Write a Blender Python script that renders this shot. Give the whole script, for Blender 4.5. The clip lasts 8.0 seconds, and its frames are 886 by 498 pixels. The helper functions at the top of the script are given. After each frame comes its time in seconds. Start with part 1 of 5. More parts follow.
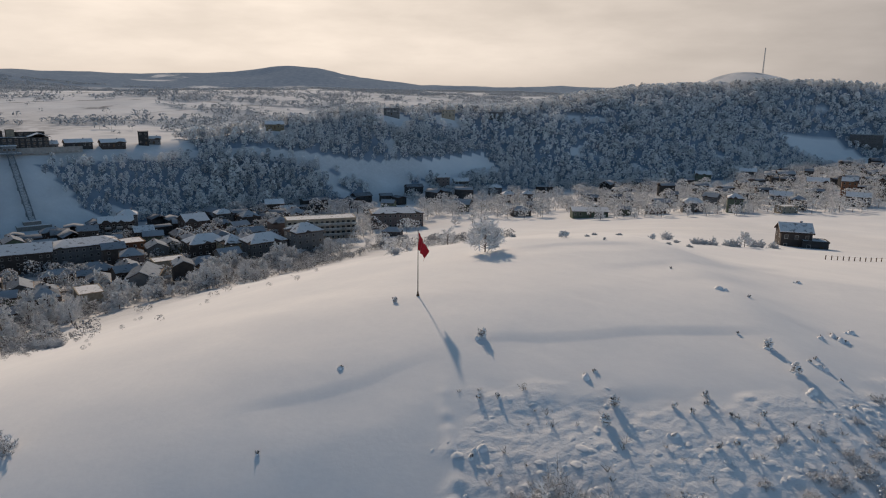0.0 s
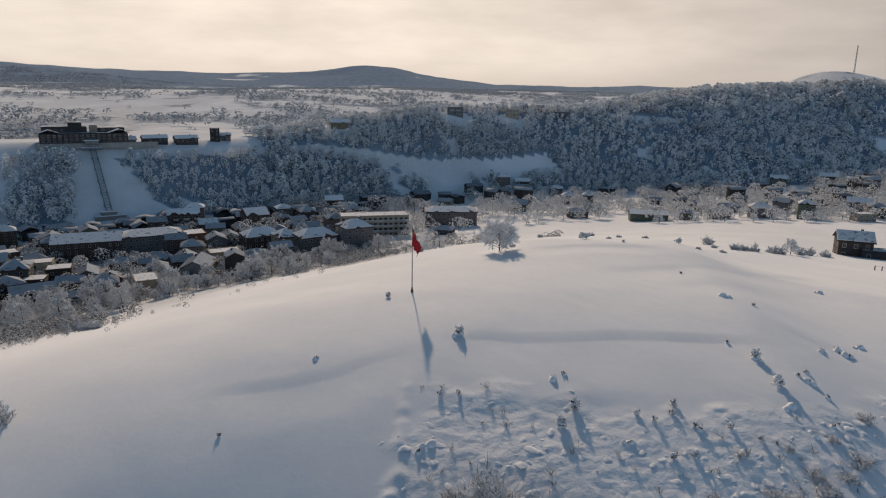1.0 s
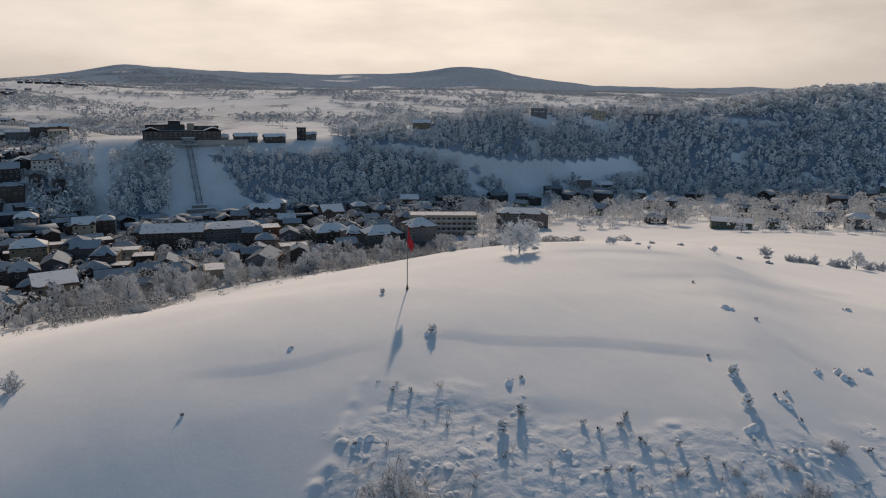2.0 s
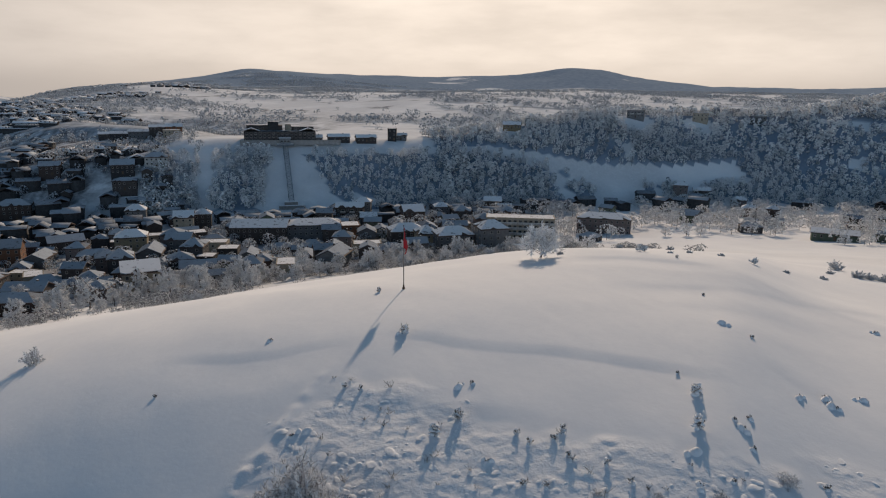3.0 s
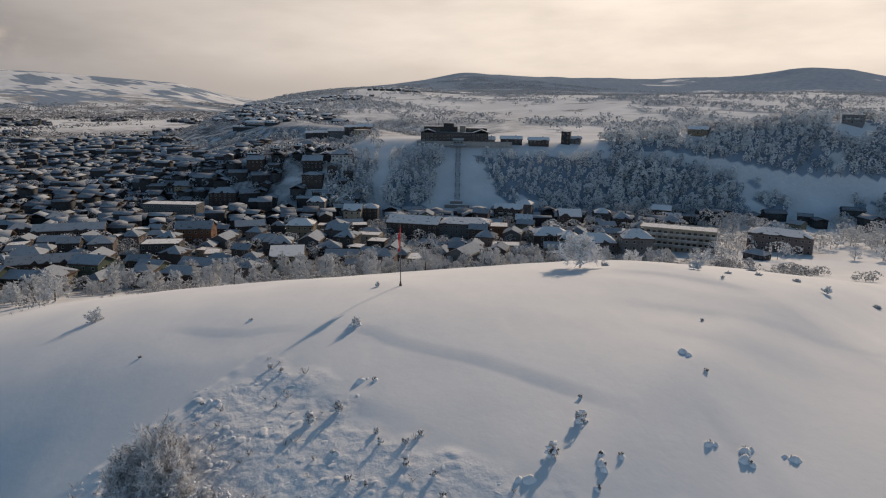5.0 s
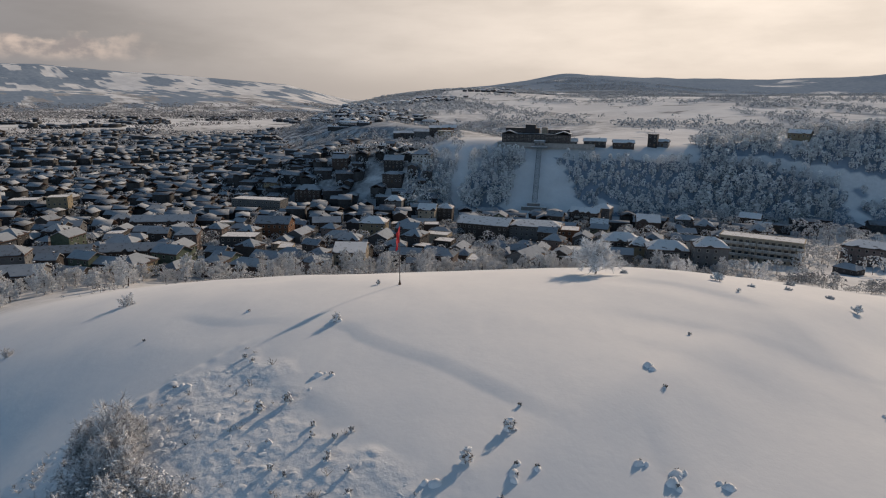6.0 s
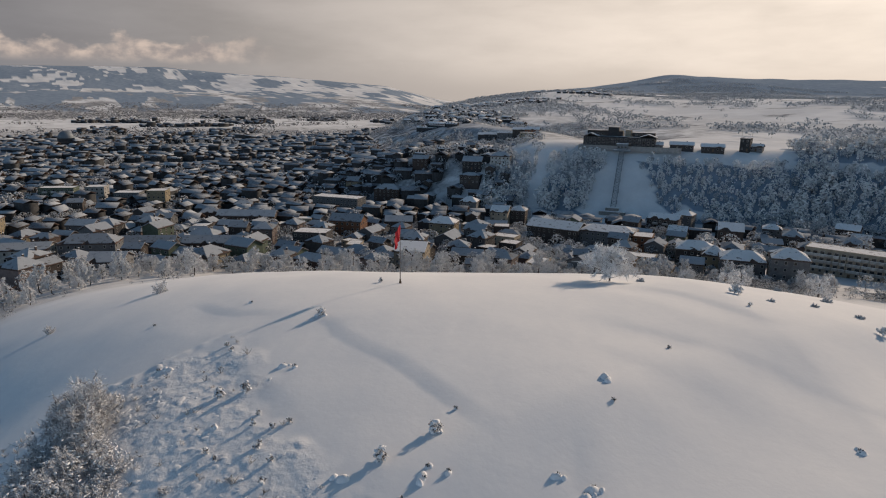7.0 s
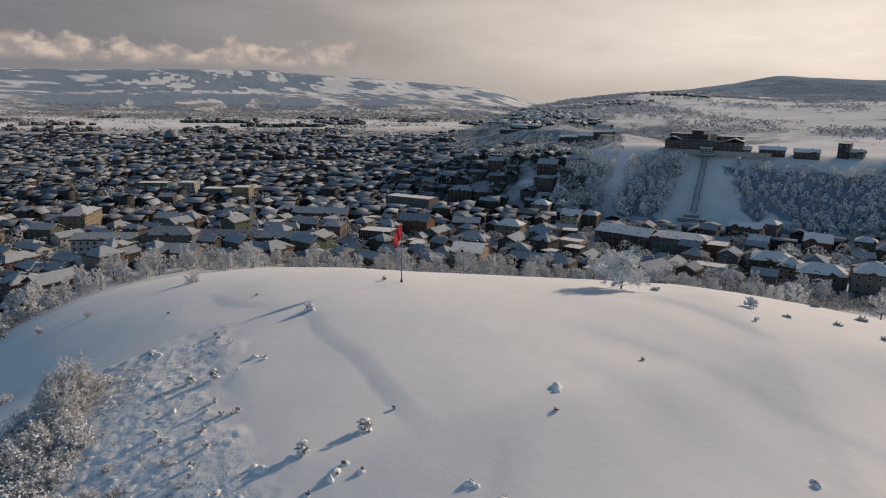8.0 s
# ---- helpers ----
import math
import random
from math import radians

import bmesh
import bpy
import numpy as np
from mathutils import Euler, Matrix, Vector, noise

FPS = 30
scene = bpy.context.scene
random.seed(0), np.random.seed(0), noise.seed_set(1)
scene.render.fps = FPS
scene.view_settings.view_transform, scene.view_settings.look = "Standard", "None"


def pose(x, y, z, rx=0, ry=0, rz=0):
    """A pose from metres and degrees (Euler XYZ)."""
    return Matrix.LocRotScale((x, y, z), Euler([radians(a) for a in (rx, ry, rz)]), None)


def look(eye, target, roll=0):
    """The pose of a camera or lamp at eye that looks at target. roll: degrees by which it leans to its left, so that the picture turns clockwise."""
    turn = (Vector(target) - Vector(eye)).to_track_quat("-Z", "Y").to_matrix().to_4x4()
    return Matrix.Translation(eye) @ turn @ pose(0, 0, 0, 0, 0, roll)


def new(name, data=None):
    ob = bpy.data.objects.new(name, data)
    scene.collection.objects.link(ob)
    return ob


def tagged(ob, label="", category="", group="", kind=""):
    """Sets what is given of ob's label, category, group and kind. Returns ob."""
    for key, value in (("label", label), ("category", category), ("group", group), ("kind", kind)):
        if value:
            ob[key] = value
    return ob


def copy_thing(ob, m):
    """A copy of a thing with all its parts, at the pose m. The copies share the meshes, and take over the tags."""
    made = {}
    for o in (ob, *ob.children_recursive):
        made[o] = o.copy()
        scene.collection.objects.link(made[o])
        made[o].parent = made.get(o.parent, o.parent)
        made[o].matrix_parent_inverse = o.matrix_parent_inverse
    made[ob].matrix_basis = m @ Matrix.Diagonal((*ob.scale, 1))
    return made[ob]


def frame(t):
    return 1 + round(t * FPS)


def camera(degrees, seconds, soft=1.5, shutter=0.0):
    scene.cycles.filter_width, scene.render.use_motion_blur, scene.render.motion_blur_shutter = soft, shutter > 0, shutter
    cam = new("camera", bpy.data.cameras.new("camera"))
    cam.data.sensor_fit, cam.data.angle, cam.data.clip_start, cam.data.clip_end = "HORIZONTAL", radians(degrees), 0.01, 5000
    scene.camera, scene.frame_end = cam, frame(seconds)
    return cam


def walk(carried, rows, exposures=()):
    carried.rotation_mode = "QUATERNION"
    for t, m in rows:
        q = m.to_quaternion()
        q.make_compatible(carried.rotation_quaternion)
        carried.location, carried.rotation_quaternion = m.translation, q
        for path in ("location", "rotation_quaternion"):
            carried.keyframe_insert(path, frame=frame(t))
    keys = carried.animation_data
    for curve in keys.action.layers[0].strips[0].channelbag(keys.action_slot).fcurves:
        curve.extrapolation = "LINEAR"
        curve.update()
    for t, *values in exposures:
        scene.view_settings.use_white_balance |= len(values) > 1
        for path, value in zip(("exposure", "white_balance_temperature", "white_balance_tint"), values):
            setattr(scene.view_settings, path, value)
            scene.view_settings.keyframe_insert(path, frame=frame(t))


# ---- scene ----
# The camera and its path: a drone that slides round a hilltop with a flag, about 30 m above the snow.
cam = camera(67.72, 8.0, soft=1.1)
ROWS = [
    (0.0, -0.11, 0.44, 83.68, 0.979, -13.167, 0.732),
    (0.5, 5.28, 0.48, 83.62, 3.912, -13.203, 0.823),
    (1.0, 11.64, 0.86, 83.57, 7.390, -13.291, 0.910),
    (1.5, 18.82, 1.80, 83.54, 11.388, -13.333, 1.001),
    (3.0, 42.09, 9.56, 83.75, 25.113, -13.315, 0.843),
    (3.5, 49.50, 13.30, 83.80, 29.769, -13.343, 0.787),
    (4.0, 56.51, 17.46, 83.85, 34.334, -13.308, 0.762),
    (4.5, 62.98, 22.22, 83.86, 38.819, -13.304, 0.715),
    (6.0, 79.31, 38.89, 83.98, 51.816, -13.319, 0.732),
    (6.5, 83.62, 45.00, 83.99, 55.972, -13.311, 0.778),
    (7.0, 87.57, 51.48, 83.93, 60.226, -13.287, 0.819),
    (7.5, 90.67, 57.95, 83.85, 64.250, -13.257, 0.822),
    (8.0, 93.26, 64.53, 83.78, 68.212, -13.235, 0.858),
]


def aim(yaw, pitch, roll):
    """The turn of a camera that looks along yaw (to the left of +y) and pitch, and leans by roll."""
    return Euler((radians(90 + pitch), 0, radians(yaw))).to_matrix().to_4x4() @ pose(0, 0, 0, 0, 0, roll)


walk(cam, [(t, Matrix.Translation((x, y, z)) @ aim(yaw, pitch, roll)) for t, x, y, z, yaw, pitch, roll in ROWS])

# ---- light: a low sun ahead of the camera, behind broken cloud ----
SUN_LEFT, SUN_UP = 14.0, 23.8           # degrees to the left of +y, and above the horizon
SUN_WAY = Vector((-math.sin(radians(SUN_LEFT)) * math.cos(radians(SUN_UP)),
                  math.cos(radians(SUN_LEFT)) * math.cos(radians(SUN_UP)), math.sin(radians(SUN_UP))))
sun = new("sun", bpy.data.lights.new("sun", "SUN"))
sun.data.energy, sun.data.angle, sun.data.color = 3.4, radians(1.4), (1.0, 0.76, 0.56)
sun.matrix_world = look((0, 0, 300), Vector((0, 0, 300)) - SUN_WAY)


def build_world():
    world = bpy.data.worlds.new("winter_sky")
    scene.world = world
    world.use_nodes = True
    nt = world.node_tree
    nt.nodes.clear()

    def node(kind):
        return nt.nodes.new(kind)

    def put(a, b):
        nt.links.new(a, b)

    def maths(op, a, b=None, clamp=False):
        n = node("ShaderNodeMath")
        n.operation, n.use_clamp = op, clamp
        for slot, v in zip(n.inputs, (a, b)):
            if v is None:
                continue
            if isinstance(v, (int, float)):
                slot.default_value = v
            else:
                put(v, slot)
        return n.outputs[0]

    def span(v, a, b):
        n = node("ShaderNodeMapRange")
        n.interpolation_type = "SMOOTHSTEP"
        put(v, n.inputs[0])
        n.inputs[1].default_value, n.inputs[2].default_value = a, b
        return n.outputs[0]

    def mix(f, a, b, how="MIX"):
        n = node("ShaderNodeMix")
        n.data_type, n.blend_type = "RGBA", how
        for slot, v in ((n.inputs[0], f), (n.inputs[6], a), (n.inputs[7], b)):
            if isinstance(v, (int, float)):
                slot.default_value = v
            elif isinstance(v, tuple):
                slot.default_value = (*v, 1)
            else:
                put(v, slot)
        return n.outputs[2]

    coords = node("ShaderNodeTexCoord").outputs["Generated"]
    axes = node("ShaderNodeSeparateXYZ")
    put(coords, axes.inputs[0])
    up = axes.outputs[2]
    dot = node("ShaderNodeVectorMath")
    dot.operation = "DOT_PRODUCT"
    put(coords, dot.inputs[0])
    flat = Vector((-0.32, 0.93, 0.16)).normalized()
    dot.inputs[1].default_value = flat
    near_sun = maths("MAXIMUM", dot.outputs["Value"], 0.0)
    glow = maths("POWER", near_sun, 2.3)

    def clouds(scale, squash, seed, detail=6.0):
        place = node("ShaderNodeMapping")
        put(coords, place.inputs[0])
        place.inputs["Scale"].default_value = (scale, scale, scale * squash)
        place.inputs["Location"].default_value = (seed, seed * 0.7, 0)
        n = node("ShaderNodeTexNoise")
        put(place.outputs[0], n.inputs["Vector"])
        n.inputs["Scale"].default_value, n.inputs["Detail"].default_value = 1.0, detail
        n.inputs["Roughness"].default_value = 0.55
        return n.outputs[0]

    broad, streak, puffs = clouds(2.2, 3.2, 3.1), clouds(4.5, 4.5, 8.4), clouds(24.0, 1.7, 5.2, 4.0)
    cloud = mix(glow, (0.19, 0.188, 0.203), (0.95, 0.82, 0.70))
    # sunlit cloud and blue sky behind the viewer
    cloud = mix(span(dot.outputs["Value"], 0.05, -0.75), cloud, (0.70, 0.99, 1.30))
    shade = maths("ADD", maths("MULTIPLY", broad, 0.75), maths("MULTIPLY", streak, 0.55))
    shade = maths("ADD", maths("MULTIPLY", span(shade, 0.38, 0.92), 0.36), 0.82)
    lit = node("ShaderNodeVectorMath")
    lit.operation = "SCALE"
    put(cloud, lit.inputs[0])
    put(shade, lit.inputs["Scale"])
    # pale haze over the land
    haze_colour = mix(glow, (0.25, 0.245, 0.26), (0.72, 0.61, 0.515))
    sky_low = mix(span(up, 0.055, -0.005), lit.outputs[0], haze_colour)
    # a bank of lit cumulus over the western range
    bank = maths("MULTIPLY", span(up, 0.030, 0.046), span(maths("ADD", up, maths("MULTIPLY", puffs, -0.085)), 0.026, 0.010))
    bank = maths("MULTIPLY", bank, span(axes.outputs[1], 0.30, 0.16))
    heads = mix(span(clouds(34.0, 1.6, 2.7, 5.0), 0.35, 0.68), (0.33, 0.29, 0.28), (0.66, 0.53, 0.45))
    sky_low = mix(maths("MULTIPLY", bank, 0.9), sky_low, heads)
    # towards the zenith the cloud thins out to blue
    blue = node("ShaderNodeTexSky")
    blue.sky_type, blue.sun_disc = "NISHITA", False
    blue.sun_elevation, blue.sun_rotation = radians(SUN_UP), radians(-SUN_LEFT)
    blue.air_density, blue.dust_density, blue.ozone_density = 1.0, 1.5, 0.6
    b_cloud, b_blue = node("ShaderNodeBackground"), node("ShaderNodeBackground")
    put(sky_low, b_cloud.inputs[0])
    b_cloud.inputs[1].default_value = 1.0
    # thin high cloud takes the violet out of the blue
    put(mix(1.0, blue.outputs[0], (0.80, 1.05, 1.12), "MULTIPLY"), b_blue.inputs[0])
    b_blue.inputs[1].default_value = 0.058
    both = node("ShaderNodeMixShader")
    put(span(up, 0.14, 0.34), both.inputs[0])
    put(b_cloud.outputs[0], both.inputs[1])
    put(b_blue.outputs[0], both.inputs[2])
    put(both.outputs[0], node("ShaderNodeOutputWorld").inputs[0])


build_world()
scene.view_settings.exposure = 0.0

# ---- materials ----


class Mat:
    """A small wrapper that makes node materials in few words."""

    def __init__(self, name, rough=0.8, metal=0.0):
        self.m = bpy.data.materials.new(name)
        self.m.use_nodes = True
        self.nt = self.m.node_tree
        self.out = self.nt.nodes["Principled BSDF"]
        self.out.inputs["Roughness"].default_value = rough
        self.out.inputs["Metallic"].default_value = metal
        self.out.inputs["Specular IOR Level"].default_value = 0.25

    def node(self, kind):
        return self.nt.nodes.new(kind)

    def put(self, a, slot):
        if isinstance(a, (int, float)):
            slot.default_value = a
        elif isinstance(a, tuple):
            slot.default_value = (*a, 1) if len(a) == 3 else a
        else:
            self.nt.links.new(a, slot)

    def noise(self, scale, detail=4.0, rough=0.55, coords=None, seed=0.0):
        place = self.node("ShaderNodeMapping")
        self.put(coords or self.node("ShaderNodeTexCoord").outputs["Object"], place.inputs[0])
        place.inputs["Location"].default_value = (seed, seed * 1.7, seed * 0.3)
        n = self.node("ShaderNodeTexNoise")
        self.put(place.outputs[0], n.inputs["Vector"])
        n.inputs["Scale"].default_value, n.inputs["Detail"].default_value, n.inputs["Roughness"].default_value = scale, detail, rough
        return n.outputs[0]

    def span(self, v, a, b, lo=0.0, hi=1.0):
        n = self.node("ShaderNodeMapRange")
        self.put(v, n.inputs[0])
        for slot, x in zip(n.inputs[1:5], (a, b, lo, hi)):
            slot.default_value = x
        return n.outputs[0]

    def mix(self, f, a, b, how="MIX"):
        n = self.node("ShaderNodeMix")
        n.data_type, n.blend_type = "RGBA", how
        self.put(f, n.inputs[0]), self.put(a, n.inputs[6]), self.put(b, n.inputs[7])
        return n.outputs[2]

    def maths(self, op, a, b):
        n = self.node("ShaderNodeMath")
        n.operation = op
        self.put(a, n.inputs[0]), self.put(b, n.inputs[1])
        return n.outputs[0]

    def attr(self, name):
        n = self.node("ShaderNodeAttribute")
        n.attribute_name = name
        return n.outputs["Fac"]

    def upward(self, a, b):
        """How far the surface faces the sky, from 0 to 1."""
        axes = self.node("ShaderNodeSeparateXYZ")
        self.put(self.node("ShaderNodeNewGeometry").outputs["Normal"], axes.inputs[0])
        return self.span(axes.outputs[2], a, b)

    def island(self):
        return self.node("ShaderNodeNewGeometry").outputs["Random Per Island"]

    def each(self):
        return self.node("ShaderNodeObjectInfo").outputs["Random"]

    def colour(self, c):
        self.put(c, self.out.inputs["Base Color"])
        return self

    def bump(self, height, strength, distance):
        n = self.node("ShaderNodeBump")
        n.inputs["Strength"].default_value, n.inputs["Distance"].default_value = strength, distance
        self.put(height, n.inputs["Height"])
        self.put(n.outputs[0], self.out.inputs["Normal"])
        return self


SNOW = (0.80, 0.815, 0.84)


def make_ground():
    m = Mat("ground_snow", 0.7)
    drift = m.noise(0.05, 5)
    fine = m.noise(0.9, 6, 0.6, seed=4)
    snow = m.mix(m.span(drift, 0.3, 0.7), (0.76, 0.78, 0.81), (0.84, 0.85, 0.865))
    snow = m.mix(m.span(fine, 0.35, 0.7, 0, 0.25), snow, (0.70, 0.72, 0.76))
    # dead grass and brush that stands through the snow away from the hilltop
    patch = m.noise(0.011, 6, 0.62, seed=9)
    grain = m.noise(0.35, 5, 0.7, seed=2)
    brush = m.mix(m.span(grain, 0.35, 0.68), (0.16, 0.165, 0.175), (0.55, 0.56, 0.58))
    cover = m.maths("MULTIPLY", m.attr("scrub"), m.span(m.maths("ADD", patch, m.maths("MULTIPLY", grain, 0.25)), 0.55, 0.68))
    c = m.mix(cover, snow, brush)
    # hedges between the fields
    cells = m.node("ShaderNodeTexVoronoi")
    cells.feature = "DISTANCE_TO_EDGE"
    warp = m.node("ShaderNodeMapping")
    m.put(m.node("ShaderNodeTexCoord").outputs["Object"], warp.inputs[0])
    warp.inputs["Scale"].default_value = (0.0075, 0.0058, 0.0)
    m.put(warp.outputs[0], cells.inputs["Vector"])
    cells.inputs["Scale"].default_value = 1.0
    hedge = m.maths("MULTIPLY", m.span(cells.outputs["Distance"], 0.05, 0.015), m.span(m.noise(0.02, 4, seed=6), 0.50, 0.60))
    c = m.mix(m.maths("MULTIPLY", hedge, m.attr("field")), c, brush)
    # frosted woods on the far ranges, with haze put into their pale blue tones
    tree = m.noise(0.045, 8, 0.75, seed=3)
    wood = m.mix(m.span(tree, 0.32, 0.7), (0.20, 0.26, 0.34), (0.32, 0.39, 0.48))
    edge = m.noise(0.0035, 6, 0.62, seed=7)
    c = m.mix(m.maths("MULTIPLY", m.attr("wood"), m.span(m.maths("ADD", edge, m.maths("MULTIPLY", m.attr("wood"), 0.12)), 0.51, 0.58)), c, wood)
    # trodden lanes and yards of the town, darkened further for the cloud shade on it
    lane = m.mix(m.span(m.noise(0.12, 5, 0.6, seed=8), 0.35, 0.65), (0.06, 0.06, 0.065), (0.34, 0.35, 0.37))
    c = m.mix(m.maths("MULTIPLY", m.attr("street"), m.span(m.noise(0.06, 4, 0.6, seed=12), 0.38, 0.55)), c, lane)
    m.colour(c)
    ripple = m.noise(2.2, 5, 0.6, seed=1)
    crumple = m.maths("MULTIPLY", m.attr("rough"), m.noise(1.1, 4, 0.55, seed=15))
    m.bump(m.maths("ADD", m.maths("MULTIPLY", m.maths("ADD", ripple, m.maths("MULTIPLY", m.noise(0.35, 3, seed=5), 3.0)), 0.13), m.maths("MULTIPLY", crumple, 1.5)), 1.0, 0.10)
    m.out.inputs["Specular IOR Level"].default_value = 0.0
    return m.m


def make_snow():
    m = Mat("fresh_snow", 0.8)
    m.out.inputs["Specular IOR Level"].default_value = 0.0
    m.colour(m.mix(m.span(m.noise(1.1, 5), 0.3, 0.7), (0.74, 0.76, 0.79), (0.85, 0.86, 0.88)))
    m.bump(m.noise(3.0, 5), 0.4, 0.08)
    return m.m


def make_frost(name, dark, light, low, high, by_tree=False, cap=1.0, glow=0.0):
    """Twigs of which some are dark and most are white with rime; glow is the share of light that passes through a spray."""
    m = Mat(name, 0.75)
    rime = m.maths("ADD", m.maths("MULTIPLY", m.island(), 0.40), m.maths("MULTIPLY", m.attr("tone"), 0.60)) if by_tree else m.island()
    c = m.mix(m.span(rime, low, high), dark, light)
    c = m.mix(m.maths("MULTIPLY", m.upward(0.45, 0.95), cap), c, SNOW)
    m.colour(c)
    m.out.inputs["Specular IOR Level"].default_value = 0.0
    if glow:
        through_twigs, both = m.node("ShaderNodeBsdfTranslucent"), m.node("ShaderNodeMixShader")
        m.put(c, through_twigs.inputs[0])
        both.inputs[0].default_value = glow
        m.put(m.out.outputs[0], both.inputs[1])
        m.put(through_twigs.outputs[0], both.inputs[2])
        m.put(both.outputs[0], m.nt.nodes["Material Output"].inputs[0])
    return m.m


def make_bark():
    m = Mat("bark", 0.9)
    c = m.mix(m.noise(3.0, 5), (0.045, 0.038, 0.035), (0.13, 0.11, 0.10))
    m.colour(m.mix(m.upward(0.25, 0.6), c, SNOW))
    m.bump(m.noise(9.0, 4), 0.5, 0.03)
    return m.m


def make_plain(name, c, rough=0.85, metal=0.0, vary=0.3, scale=0.7, by_island=False):
    """A painted, rendered or rusted surface with stains at two scales."""
    m = Mat(name, rough, metal)
    dark = tuple(v * (1 - vary) for v in c)
    light = tuple(min(v * (1 + vary * 0.5), 0.9) for v in c)
    k = m.mix(m.span(m.noise(scale, 5, 0.6), 0.3, 0.7), dark, light)
    k = m.mix(m.span(m.noise(scale * 7, 4, 0.6, seed=3), 0.45, 0.8, 0, 0.35), k, tuple(v * 0.6 for v in c))
    rand = m.island() if by_island else m.each()
    tone = m.node("ShaderNodeHueSaturation")
    m.put(k, tone.inputs["Color"])
    m.put(m.span(rand, 0, 1, 0.72, 1.2), tone.inputs["Value"])
    m.colour(tone.outputs[0])
    m.bump(m.noise(6.0, 4), 0.25, 0.03)
    return m.m


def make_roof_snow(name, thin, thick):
    """Roof snow, worn through to the tiles in patches, on some roofs more; thin and thick are tones that hold cloud
    shade or sun.
    """
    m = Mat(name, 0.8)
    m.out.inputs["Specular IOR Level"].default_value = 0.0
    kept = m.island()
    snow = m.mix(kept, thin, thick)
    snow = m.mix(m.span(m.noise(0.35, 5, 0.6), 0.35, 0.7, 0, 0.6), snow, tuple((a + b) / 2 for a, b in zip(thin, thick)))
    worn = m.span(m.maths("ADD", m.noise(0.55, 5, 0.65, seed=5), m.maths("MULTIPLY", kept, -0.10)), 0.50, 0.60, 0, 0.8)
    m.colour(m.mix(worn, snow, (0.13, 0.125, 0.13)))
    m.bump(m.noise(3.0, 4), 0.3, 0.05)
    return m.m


def make_glass():
    m = Mat("window_glass", 0.12)
    m.out.inputs["Specular IOR Level"].default_value = 0.5
    m.colour(m.mix(m.each(), (0.012, 0.014, 0.017), (0.05, 0.055, 0.06)))
    return m.m


def make_cloth():
    m = Mat("red_cloth", 0.7)
    c = m.mix(m.span(m.noise(2.0, 4), 0.3, 0.7), (0.30, 0.008, 0.020), (0.42, 0.013, 0.028))
    m.colour(c)
    m.out.inputs["Transmission Weight"].default_value = 0.0
    m.bump(m.noise(5.0, 3), 0.3, 0.03)
    return m.m


# two tones of roof snow: one darkened for cloud shade, one bright as if sunlit
M_ROOF_SHADED = make_roof_snow("shaded_roof_snow", (0.15, 0.175, 0.21), (0.42, 0.46, 0.51))
M_ROOF_LIT = make_roof_snow("sunlit_roof_snow", (0.60, 0.62, 0.65), (0.80, 0.815, 0.84))
M_GROUND, M_SNOW, M_BARK, M_GLASS, M_CLOTH = make_ground(), make_snow(), make_bark(), make_glass(), make_cloth()
M_TWIG = make_frost("rimed_twigs", (0.13, 0.12, 0.12), (0.84, 0.85, 0.87), 0.12, 0.6)
M_BRUSH = make_frost("rimed_brush", (0.15, 0.16, 0.175), (0.70, 0.725, 0.76), 0.05, 0.9, cap=0.5, glow=0.25)
M_BELT = make_frost("rimed_belt", (0.42, 0.455, 0.50), (0.78, 0.81, 0.85), 0.0, 0.9, cap=0.4, glow=0.35)
M_VALLEY = make_frost("whiter_rimed_trees", (0.60, 0.62, 0.645), (0.90, 0.905, 0.915), 0.0, 0.9, cap=0.6, glow=0.25)
M_COPSE = make_frost("rimed_copse", (0.42, 0.47, 0.53), (0.62, 0.66, 0.71), 0.0, 1.0, cap=0.3, glow=0.4)
M_PLAIN = make_frost("grey_winter_trees", (0.07, 0.075, 0.085), (0.30, 0.31, 0.33), 0.0, 1.0)
M_RIME = make_frost("rimed_crown", (0.40, 0.405, 0.415), (0.86, 0.865, 0.875), 0.0, 0.6)
# rime on the ridge trees, its tones lifted and blued for haze over the valley
M_FOREST = make_frost("rimed_forest", (0.27, 0.31, 0.36), (0.97, 0.98, 0.99), 0.14, 0.48, True, glow=0.15)
M_GRASS = make_frost("dead_grass", (0.055, 0.045, 0.038), (0.80, 0.79, 0.79), 0.35, 0.7)
M_TILE = make_plain("dark_roof_tile", (0.085, 0.058, 0.05), 0.8)
M_FRAME = make_plain("window_frame", (0.40, 0.38, 0.36), 0.6)
M_CONCRETE = make_plain("concrete", (0.30, 0.29, 0.28), 0.85)
M_STEEL = make_plain("painted_steel", (0.24, 0.275, 0.31), 0.6, 0.2)
M_POLE = make_plain("grey_painted_pole", (0.16, 0.15, 0.15), 0.5, 0.3)
M_WOOD = make_plain("weathered_wood", (0.12, 0.085, 0.06), 0.85)
